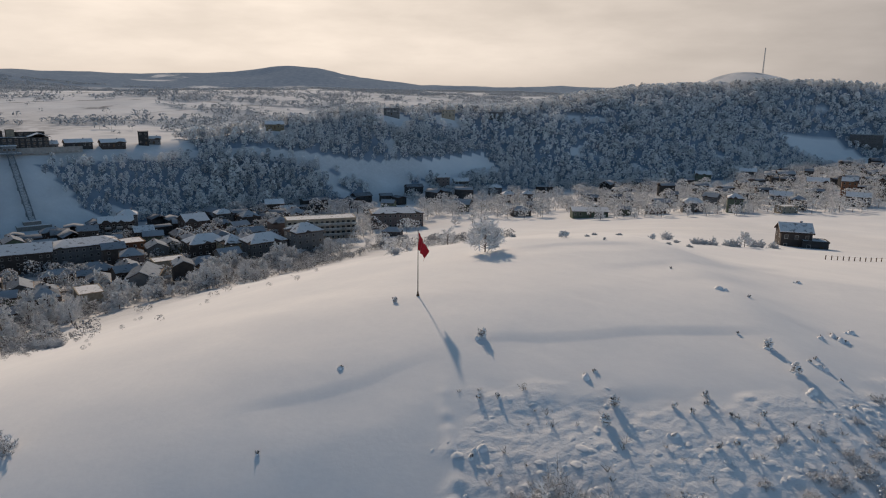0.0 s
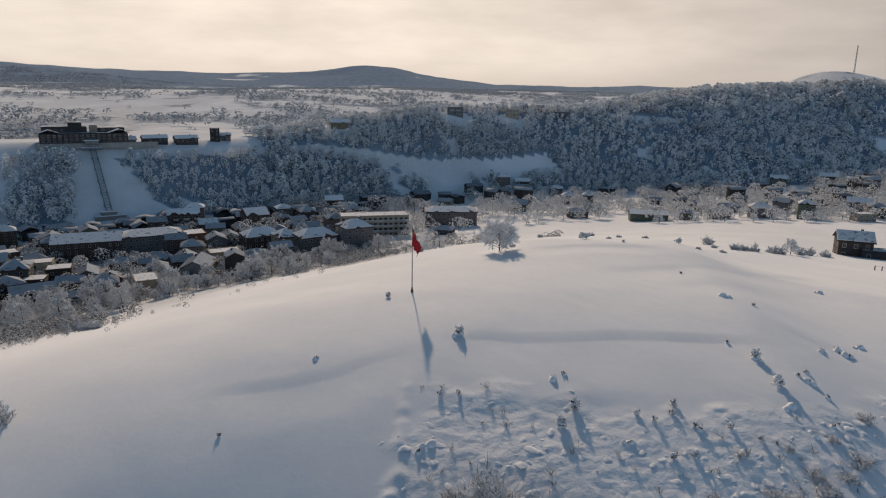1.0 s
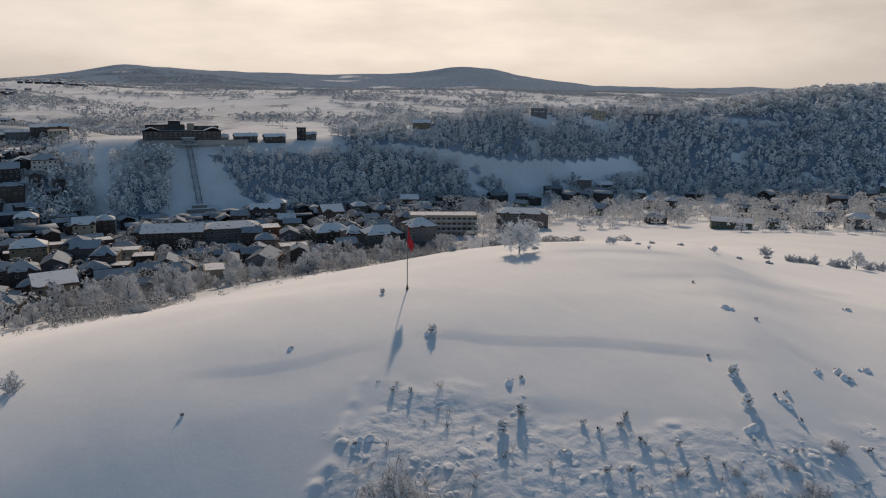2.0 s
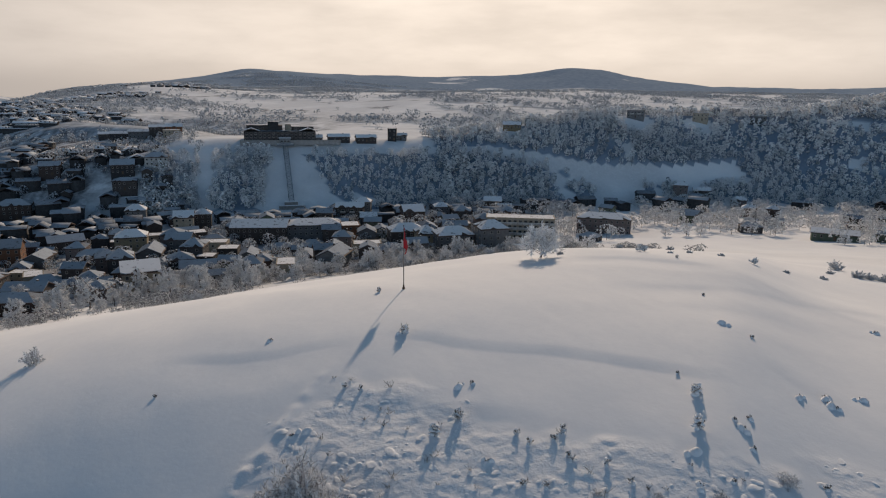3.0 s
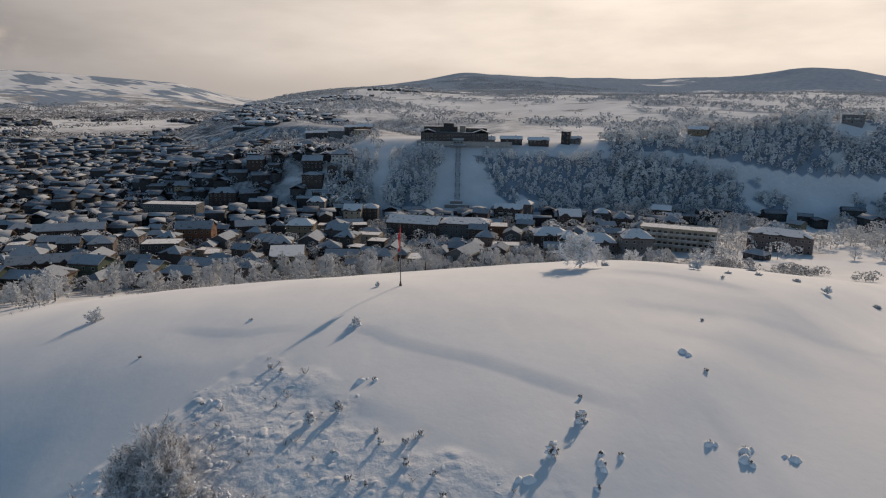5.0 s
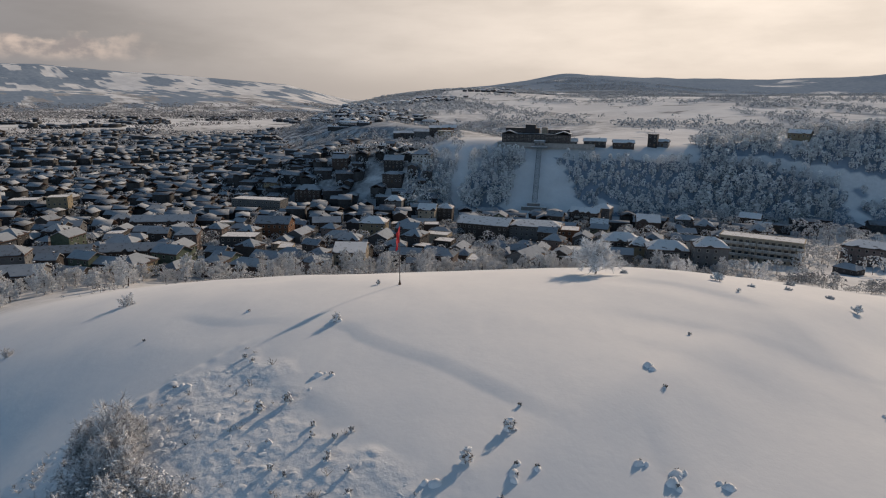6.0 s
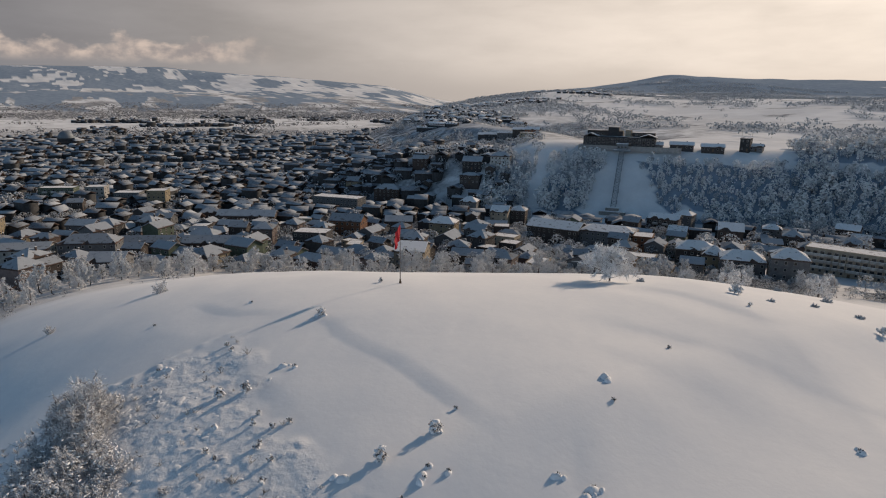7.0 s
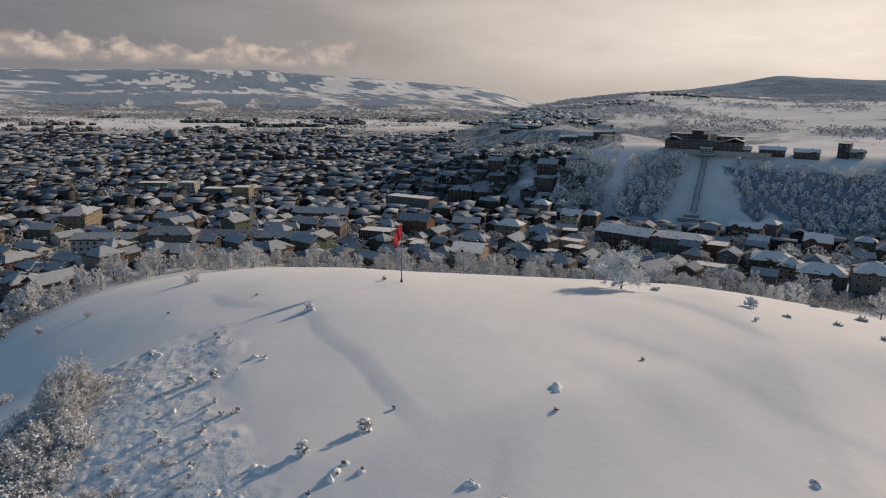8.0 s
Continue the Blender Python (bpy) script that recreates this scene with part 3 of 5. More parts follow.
def scatter(rng, x0, x1, y0, y1, gap):
    xs, ys = np.meshgrid(np.arange(x0, x1, gap), np.arange(y0, y1, gap))
    xs, ys = xs.ravel(), ys.ravel()
    return xs + rng.uniform(-0.48, 0.48, len(xs)) * gap, ys + rng.uniform(-0.48, 0.48, len(ys)) * gap


def build_forest():
    rng = chance(31)
    x, y = scatter(rng, -420, 760, 300, 1300, 4.7)
    ok = slope_wood(x, y)
    x, y = x[ok], y[ok]
    far = np.hypot(x, y) > 640
    keep = (~far | (rng.random(len(x)) < 0.62)) & (np.hypot((x - 455) / 1.3, y - 1112) > 80)
    x, y = x[keep], y[keep]
    tall = rng.uniform(5.5, 9.5, len(x)) * (0.75 + 0.5 * vnoise(x / 25, y / 25, 24))
    wide = tall * rng.uniform(0.24, 0.38, len(x)) * (0.85 + 0.5 * (vnoise(x / 40, y / 40, 25) > 0.62))
    a = np.hypot(x, y) < 640
    stand("ridge_forest", "dense frosted forest on the shaded ridge slope", "forest", x[a], y[a], tall[a], wide[a], 44, 0.085, M_FOREST, 5)
    stand("ridge_forest", "frosted forest climbing the high hill", "forest", x[~a], y[~a], tall[~a], wide[~a] * 1.15, 24, 0.125, M_FOREST, 6)
    # copses and scrub woods on the fields beyond
    x, y = scatter(rng, -2100, 500, 420, 2500, 12.5)
    s, d, crest, top, up = ridge(x, y)
    ok = (d > crest + 30) & (height(x, y) > 26) & (rng.random(len(x)) < 0.95 * field_wood(x, y) + 0.012)
    ok &= (x > -335) | (np.abs(y - spit(x)) > 26)
    ok &= np.hypot(x - 455, y - 1112) > 150
    x, y = x[ok], y[ok]
    tall = rng.uniform(3.0, 7.0, len(x))
    stand("field_copses", "grey frosted copses between the snowy fields", "woods", x, y, tall, tall * 0.95, 10, 0.21, M_COPSE, 7)


build_forest()


def build_plain_trees():
    """Rows of trees and low buildings' gardens on the wide plain beyond the white flood land."""
    rng = chance(33)
    x, y = scatter(rng, -3300, -900, -1500, 2300, 21)
    r, b = np.hypot(x, y), np.degrees(np.arctan2(-x, y))
    patch = vnoise(x / 90, y / 260, 35) * 0.55 + vnoise(x / 40, y / 110, 36) * 0.45
    ok = (height(x, y) < 25) & (r > 1250) & (r < 3300) & (patch > 0.40 + 0.22 * sstep(1350, 1500, r) * sstep(2150, 1950, r)) & (b > 45)
    x, y = x[ok], y[ok]
    tall = rng.uniform(4, 9, len(x))
    stand("plain_trees", "grey tree rows on the wide snowy plain", "trees", x, y, tall, tall * 1.2, 7, 0.26, M_PLAIN, 12)


build_plain_trees()

# ---- houses ----


def box(out, x0, x1, y0, y1, z0, z1, mat=0):
    verts, faces, index = out
    k = len(verts)
    verts.extend([(x0, y0, z0), (x1, y0, z0), (x1, y1, z0), (x0, y1, z0), (x0, y0, z1), (x1, y0, z1), (x1, y1, z1), (x0, y1, z1)])
    faces.extend([(k, k + 3, k + 2, k + 1), (k + 4, k + 5, k + 6, k + 7), (k, k + 1, k + 5, k + 4), (k + 1, k + 2, k + 6, k + 5), (k + 2, k + 3, k + 7, k + 6), (k + 3, k, k + 4, k + 7)])
    index.extend([mat] * 6)


def box_mesh(name, mat, *boxes):
    out = ([], [], [])
    for b in boxes:
        box(out, *b)
    return raw_mesh(name, out[0], out[1], mat if isinstance(mat, list) else [mat], out[2])


def wall_mesh(w, d, h, rise, kind, mat):
    """The walls as one body, with gables where the roof has them; they go down into the ground."""
    x, y = w / 2, d / 2
    v = [(-x, -y, -4), (x, -y, -4), (x, y, -4), (-x, y, -4), (-x, -y, h), (x, -y, h), (x, y, h), (-x, y, h)]
    f = [(0, 1, 5, 4), (2, 3, 7, 6), (3, 2, 1, 0)]
    if kind == "gable":
        v += [(-x, 0, h + rise), (x, 0, h + rise)]
        f += [(1, 2, 6, 9, 5), (3, 0, 4, 8, 7), (4, 5, 9, 8), (6, 7, 8, 9)]
    else:
        f += [(1, 2, 6, 5), (3, 0, 4, 7), (4, 5, 6, 7)]
    return raw_mesh("wall", v, f, [mat])


def roof_mesh(w, d, h, rise, kind, over):
    x, y = w / 2 + over, d / 2 + over
    drop = over * rise / (d / 2)
    z, t = h - drop, 0.22
    r = w / 2 + over if kind == "gable" else max(w / 2 - d / 2 * 0.8, 0.3)
    v = [(-x, -y, z), (x, -y, z), (x, y, z), (-x, y, z), (-x, -y, z + t), (x, -y, z + t), (x, y, z + t), (-x, y, z + t), (-r, 0, h + rise + t), (r, 0, h + rise + t)]
    f = [(0, 1, 5, 4), (2, 3, 7, 6), (4, 5, 9, 8), (6, 7, 8, 9)]
    if kind == "gable":
        v += [(-r, 0, h + rise), (r, 0, h + rise)]
        f += [(1, 0, 10, 11), (3, 2, 11, 10), (0, 4, 8, 10), (7, 3, 10, 8), (5, 1, 11, 9), (2, 6, 9, 11)]
    else:
        f += [(1, 2, 6, 5), (3, 0, 4, 7), (5, 6, 9), (7, 4, 8), (3, 2, 1, 0)]
    return raw_mesh("roof", v, f, [M_TILE])


def snow_slab(out, corners, rng, ragged, thick):
    """Snow on one slope: corners (eave a, eave b, ridge b, ridge a); its eave edge has slid away unevenly."""
    a, b, c, e = [np.array(p, float) for p in corners]
    n = max(3, int(np.linalg.norm(b - a) / 1.6))
    line = []
    for k in range(n + 1):
        f = k / n
        low, high = a + (b - a) * f, e + (c - e) * f
        slid = (rng.random() * ragged if rng.random() < 0.16 else 0.0) + 0.04 + 0.03 * rng.random()
        line.append(low + (high - low) * slid)
    ring = line + [c, e] if np.linalg.norm(c - e) > 0.05 else line + [c]
    verts, faces = out
    k, m = len(verts), len(ring)
    verts.extend(tuple(p + (0, 0, 0.03)) for p in ring)
    verts.extend(tuple(p + (0, 0, thick * (1.0 if i > n else 0.75))) for i, p in enumerate(ring))
    faces.append(tuple(range(k + m, k + 2 * m)))
    faces.extend((k + i, k + (i + 1) % m, k + m + (i + 1) % m, k + m + i) for i in range(m))


def snow_mesh(w, d, h, rise, kind, over, seed, ragged=0.42, thick=0.38, mat=None):
    rng = chance(seed)
    x, y = w / 2 + over * 0.9, d / 2 + over * 0.9
    drop = over * rise / (d / 2)
    z, top = h - drop * 0.9 + 0.22, h + rise + 0.22
    r = w / 2 + over * 0.9 if kind == "gable" else max(w / 2 - d / 2 * 0.8, 0.3)
    out = ([], [])
    snow_slab(out, ((-x, -y, z), (x, -y, z), (r, 0, top), (-r, 0, top)), rng, ragged, thick)
    snow_slab(out, ((x, y, z), (-x, y, z), (-r, 0, top), (r, 0, top)), rng, ragged, thick)
    if kind != "gable":
        snow_slab(out, ((x, -y, z), (x, y, z), (r, 0, top), (r, 0, top)), rng, ragged, thick)
        snow_slab(out, ((-x, y, z), (-x, -y, z), (-r, 0, top), (-r, 0, top)), rng, ragged, thick)
    return raw_mesh("snow_cover", *out, [mat or M_ROOF_SHADED])


def flat_snow_mesh(w, d, h, seed):
    """A lumpy snow sheet inside the parapet of a flat roof."""
    rng = chance(seed)
    n, m = max(4, int(w / 2.5)), max(3, int(d / 2.5))
    xs, ys = np.linspace(-w / 2 + 0.3, w / 2 - 0.3, n), np.linspace(-d / 2 + 0.3, d / 2 - 0.3, m)
    v = [(x, y, h + 0.22 + 0.25 * rng.random()) for y in ys for x in xs]
    f = [(j * n + i, j * n + i + 1, j * n + n + i + 1, j * n + n + i) for j in range(m - 1) for i in range(n - 1)]
    return raw_mesh("snow_cover", v, f, [M_ROOF_LIT], smooth=True)


def window_mesh(w=1.15, h=1.35):
    """A window that faces -y: one frame whose inner edge runs back to the glass."""
    t = 0.1
    v = [(x, y, z) for x0, x1, z0, z1, y in ((-w / 2, w / 2, -0.05, h, 0.05), (-w / 2, w / 2, -0.05, h, -0.08), (-w / 2 + t, w / 2 - t, t, h - t, -0.08), (-w / 2 + t, w / 2 - t, t, h - t, -0.02))
         for x, z in ((x0, z0), (x1, z0), (x1, z1), (x0, z1))]
    f = [(k + i, k + (i + 1) % 4, k + 4 + (i + 1) % 4, k + 4 + i) for k in (0, 4, 8) for i in range(4)]
    return raw_mesh("window", v, f + [(12, 13, 14, 15)], [M_FRAME, M_GLASS], [0] * 12 + [1])


WINDOW = window_mesh()
PANE = box_mesh("pane", M_GLASS, (-0.475, 0.475, -0.03, -0.018, 0.1, 1.25))
WIDE_WINDOW = window_mesh(1.9, 1.45)
DOOR = box_mesh("door", M_WOOD, (-0.5, 0.5, -0.07, 0.05, 0, 2.05), (-0.6, -0.5, -0.1, 0.05, 0, 2.15), (0.5, 0.6, -0.1, 0.05, 0, 2.15))
CHIMNEY = box_mesh("chimney", [WALLS["brick"], M_SNOW], (-0.32, 0.32, -0.32, 0.32, -1.2, 1.1), (-0.4, 0.4, -0.4, 0.4, 1.1, 1.22), (-0.36, 0.36, -0.36, 0.36, 1.22, 1.42, 1))
BALCONY = box_mesh("balcony", [WALLS["white"], M_SNOW], (-1.7, 1.7, -1.3, 0, -0.16, 0), (-1.7, 1.7, -1.3, -1.2, 0, 0.95), (-1.7, -1.6, -1.2, 0, 0, 0.95), (1.6, 1.7, -1.2, 0, 0, 0.95), (-1.6, 1.6, -1.34, -1.16, 0.95, 1.07, 1))
TAKEN = []


def house(x, y, turn, w, d, storeys, kind, wall, label, rise=0.0, name="house", category="house", group="houses of the town", gap=3.0, balconies=False, seed=1, lift=0.0, over=0.6, sides=True):
    """A house with its front along -y before it is turned; base on the ground."""
    h = storeys * 2.9 + 0.5
    rise = rise or d * 0.24
    root = thing(name, label, category, pose(x, y, gz(x, y) + lift, 0, 0, turn), group)
    part("wall", wall_mesh(w, d, h, rise, kind, WALLS[wall]), root)
    if kind == "flat":
        t = 0.2
        part("parapet", box_mesh("parapet", WALLS[wall], (-w / 2 - t, w / 2 + t, -d / 2 - t, -d / 2 + t, h, h + 0.45), (-w / 2 - t, w / 2 + t, d / 2 - t, d / 2 + t, h, h + 0.45),
                                 (-w / 2 - t, -w / 2 + t, -d / 2 + t, d / 2 - t, h, h + 0.45), (w / 2 - t, w / 2 + t, -d / 2 + t, d / 2 - t, h, h + 0.45)), root)
        part("snow_cover", flat_snow_mesh(w, d, h, seed), root, "lumpy snow on the flat roof")
    else:
        part("roof", roof_mesh(w, d, h, rise, kind, over), root, "dark tiled roof")
        part("snow_cover", snow_mesh(w, d, h, rise, kind, over, seed, mat=M_ROOF_LIT if seed < 24 or 44 < seed < 84 else None), root, "ragged snow sheet on the roof")
        part("chimney", CHIMNEY, root, "brick chimney capped with snow", pose(w * 0.22, d * 0.12, h + rise * 0.85))
    rng = chance(seed + 77)
    cols, deep = max(2, int(w / gap)), max(1, int(d / (gap + 1.2)))
    for s in range(storeys):
        z = s * 2.9 + 1.25
        for c in range(cols):
            u = (c + 0.5) / cols * w - w / 2
            if s == 0 and c == cols // 2:
                part("door", DOOR, root, "", pose(u, -d / 2, 0.1))
            elif balconies and (c % 2 == 1 or gap < 3) and s > 0:
                part("balcony", BALCONY, root, "white balcony edged with snow", pose(u, -d / 2, z - 0.95))
                part("window", WIDE_WINDOW, root, "", pose(u, -d / 2, z - 0.2))
            elif rng.random() < 0.93:
                opening = part("window", WINDOW, root, "", pose(u, -d / 2, z))
                if seed < 26:
                    part("pane", PANE, opening)
        for c in range(deep):
            u = (c + 0.5) / deep * d - d / 2
            part("window", WINDOW, root, "", pose(w / 2, u, z, 0, 0, 90))
            if sides:
                part("window", WINDOW, root, "", pose(-w / 2, u, z, 0, 0, -90))
    TAKEN.append((x, y, math.hypot(w, d) / 2))
    return root


# the lane of blocks and houses below the hill and across the valley floor
house(-166, 181, 52, 13, 18, 3, "gable", "cream", "cream three-storey house with snowy gable roof", rise=2.6, seed=3)
house(-203, 293, 30, 30, 17, 3, "gable", "brown", "long dark brown block with snow-covered gable roof", rise=3.2, category="apartment block", seed=4)
house(-181, 312, 38, 30, 16, 3, "hip", "grey", "grey apartment block under a broad snowy hip roof", rise=2.4, category="apartment block", seed=5)
house(-160, 317, 38, 10, 12, 3, "flat", "orange", "narrow rust-orange block with flat snowy roof", category="apartment block", seed=6)
house(-75, 362, 20, 38, 12, 4, "flat", "cream", "pale apartment row with white balconies and snowy roof", category="apartment block", balconies=True, gap=2.9, seed=7)
house(-36, 402, 12, 31, 15, 3, "hip", "pink", "reddish brown block with wide snowy roof", rise=2.2, category="apartment block", seed=8)
house(-72, 308, 40, 14, 13, 4, "hip", "grey", "grey-white four-storey block with snowy hip roof", category="apartment block", seed=9)
house(-90, 303, 40, 18, 13, 3, "hip", "grey", "grey apartment block with snow-laden hip roof", category="apartment block", seed=10)
house(-106, 305, 40, 10, 13, 3, "hip", "ochre", "ochre yellow apartment block with snowy roof", category="apartment block", seed=11)
house(-121, 311, 40, 18, 13, 3, "hip", "brown", "brown apartment block with snow-laden hip roof", category="apartment block", seed=12)
house(-197, 374, 30, 18, 11, 3, "gable", "brown", "brown three-storey house with balconies and snowy roof", balconies=True, seed=13)
house(-202, 398, 25, 11, 10, 3, "hip", "grey", "grey house with snowy roof at the slope's foot", seed=14)
house(-175, 361, 35, 10, 10, 2, "gable", "slate", "dark house with snowy gable roof", seed=15)
house(-154, 380, 40, 13, 16, 3, "gable", "brick", "brown brick house with steep snowy gable", rise=3.4, seed=16)
house(-145, 405, 35, 10, 9, 3, "hip", "grey", "small grey house with snowy roof", seed=17)
house(-124, 446, 20, 12, 10, 3, "gable", "brown", "tall brown house at the forest edge", seed=18)
house(-112, 438, 20, 9, 9, 2, "gable", "white", "small white house with snowy gable", seed=19)
house(-264, 296, 42, 11, 13, 3, "gable", "cream", "pale cream house with snow-covered gable", seed=20)
house(-262, 309, 42, 10, 10, 3, "hip", "brown", "brown house with snowy hip roof", seed=21)
house(-308, 299, 45, 12, 11, 3, "hip", "grey", "grey house with pointed snowy roof", rise=3.0, seed=22)
house(-243, 241, 45, 15, 12, 3, "hip", "ochre", "yellowish house with wide snowy roof", seed=23)
house(-275, 194, 48, 19, 13, 3, "gable", "orange", "rust-coloured house with snowy roof", seed=24)
house(-245, 162, 52, 18, 12, 3, "flat", "slate", "dark block with flat snowy roof", seed=25)
house(-356, 219, 40, 36, 13, 4, "flat", "grey", "long grey office block with window bands", category="office block", gap=2.6, seed=26)
house(-334, 149, 60, 36, 12, 2, "gable", "brick", "long low brick building with snowy gable roof", seed=27)
house(-388, 273, 50, 20, 15, 3, "hip", "brick", "large brick-red apartment house with hip roof", rise=3.2, category="apartment block", seed=28)
house(-424, 258, 50, 10, 11, 2, "gable", "ochre", "yellow gabled house on the rise", rise=3.0, seed=29)
house(-345, 323, 45, 15, 12, 2, "hip", "brown", "brown house with flat-pitched snowy roof on the slope", rise=1.6, seed=30)
house(-344, 350, 45, 15, 11, 2, "hip", "white", "whitish house with snowy hip roof on the rise", seed=31)
house(-358, 333, 45, 15, 11, 2, "gable", "slate", "dark house with broad snowy gable", rise=3.4, seed=32)
house(-402, 310, 45, 13, 11, 2, "gable", "brick", "reddish house with snowy gable roof", seed=33)
house(-343, 8, 78, 14, 30, 4, "hip", "ochre", "tall ochre block with white pyramid roof", rise=4.0, category="apartment block", seed=34)
house(-357, -6, 70, 10, 11, 2, "gable", "orange", "small orange house with snowy roof", seed=35)
house(-475, 45, 70, 24, 12, 4, "flat", "green", "green and white apartment block", category="apartment block", balconies=True, seed=36)
house(-470, 70, 70, 13, 12, 4, "flat", "white", "white apartment block with flat roof", category="apartment block", seed=37)
house(-450, 90, 66, 18, 12, 3, "flat", "grey", "pale grey apartment block with flat roof", category="apartment block", seed=38)
house(-431, 108, 66, 13, 12, 4, "flat", "ochre", "yellow apartment block with flat roof", category="apartment block", seed=39)
house(-266, 28, 74, 29, 13, 3, "gable", "white", "long white apartment block with snowy roof", rise=2.0, category="apartment block", seed=40)
house(-260, 58, 70, 25, 13, 3, "hip", "grey", "grey block with broad snowy hip roof", category="apartment block", seed=41)
house(-205, 63, 66, 14, 13, 2, "gable", "grey", "grey house with snowy gable below the hill", rise=2.6, seed=42)
house(-265, 84, 66, 26, 10, 2, "gable", "brown", "low long brown house with snowy roof", seed=43)
house(-250, 112, 64, 28, 11, 2, "gable", "brick", "low long brick house with snowy roof", seed=44)
# on the valley's east side and along the ridge's foot
house(115, 222, -14, 9.5, 8.5, 2, "gable", "brown", "dark brown house with snowy roof and terrace", rise=2.2, seed=45, lift=-1.0)
house(119.5, 217.5, -14, 8, 5.5, 1, "flat", "slate", "low snow-covered annexe beside the house", name="annexe", category="outbuilding", group="farm buildings", seed=46, lift=-1.0)
house(85, 415, -2, 22, 12, 1, "gable", "green", "dark green barn with low snowy roof", rise=1.6, name="barn", category="barn", group="farm buildings", seed=47, lift=1.0)
house(-11, 579, 8, 11, 9, 3, "hip", "pink", "pink house with flat snowy roof", seed=48)
house(5, 583, 8, 13, 9, 2, "gable", "brown", "low brown house with snowy roof", seed=49)
house(34, 560, 0, 11, 9, 2, "hip", "pink", "pinkish house at the foot of the slope", seed=50)
house(42, 515, 0, 10, 9, 2, "hip", "pink", "reddish house with snowy hip roof", seed=51)
house(57, 518, -5, 8, 8, 2, "hip", "brick", "small red house with white roof", seed=52)
house(154, 427, -10, 13, 10, 2, "hip", "grey", "grey farmhouse with snowy roof", seed=53)
house(178, 420, -18, 9, 9, 3, "hip", "green", "narrow greenish house with snowy roof", seed=54)
house(225, 458, -22, 14, 11, 2, "gable", "grey", "grey house with wide snowy gable", seed=55)
house(291, 492, -28, 10, 10, 4, "gable", "orange", "tall orange house with snowy gable", rise=2.4, seed=56)
house(271, 446, -28, 14, 10, 2, "gable", "brown", "brown house with snowy roof", seed=57)
house(282, 644, -20, 15, 11, 2, "gable", "slate", "dark house by the forest edge", seed=58)
house(474, 782, -30, 33, 15, 4, "flat", "grey", "large grey building by the wooded hill", category="apartment block", seed=59)
house(235, 632, -15, 14, 11, 2, "gable", "green", "greenish house by the forest edge", seed=60)
house(298, 548, -25, 16, 12, 2, "gable", "pink", "pinkish house with snowy roof", seed=61)
# on the ridge and the rise behind it
house(-154, 567, 15, 15, 12, 1, "gable", "ochre", "yellow house with snowy gable on the ridge", rise=2.4, group="houses on the ridge", seed=62)
house(-62, 645, 5, 15, 10, 2, "flat", "grey", "grey terraced house on the ridge top", group="houses on the ridge", balconies=True, seed=63)
house(-8, 672, 0, 13, 11, 2, "flat", "cream", "pale block on the ridge top", group="houses on the ridge", seed=64)
house(40, 690, 0, 14, 10, 2, "flat", "grey", "grey house among trees on the ridge", group="houses on the ridge", seed=65)
house(-233, 494, 25, 7, 8, 3, "flat", "slate", "narrow dark stair tower at the ridge edge", group="houses on the ridge", seed=66)
house(-228, 500, 25, 9, 7, 1, "gable", "grey", "low shed beside the stair tower", group="houses on the ridge", seed=67)
# the row on the road below the spit
house(-399, 416, 49, 13, 9, 2, "flat", "cream", "cream block on the plateau road", seed=68)
house(-414, 433, 47, 13, 9, 2, "gable", "orange", "brick-orange house at the end of a row", seed=69)
house(-432, 437, 47, 22, 9, 2, "gable", "brown", "long brown row house under snow", rise=1.8, seed=70)
house(-460, 441, 47, 26, 9, 2, "gable", "grey", "long grey row house under snow", rise=1.8, seed=71)
house(-492, 446, 47, 24, 9, 2, "gable", "slate", "long dark row house under snow", rise=1.8, seed=72)
house(-520, 452, 47, 18, 9, 1, "gable", "brown", "low brown row house under snow", rise=1.8, seed=73)


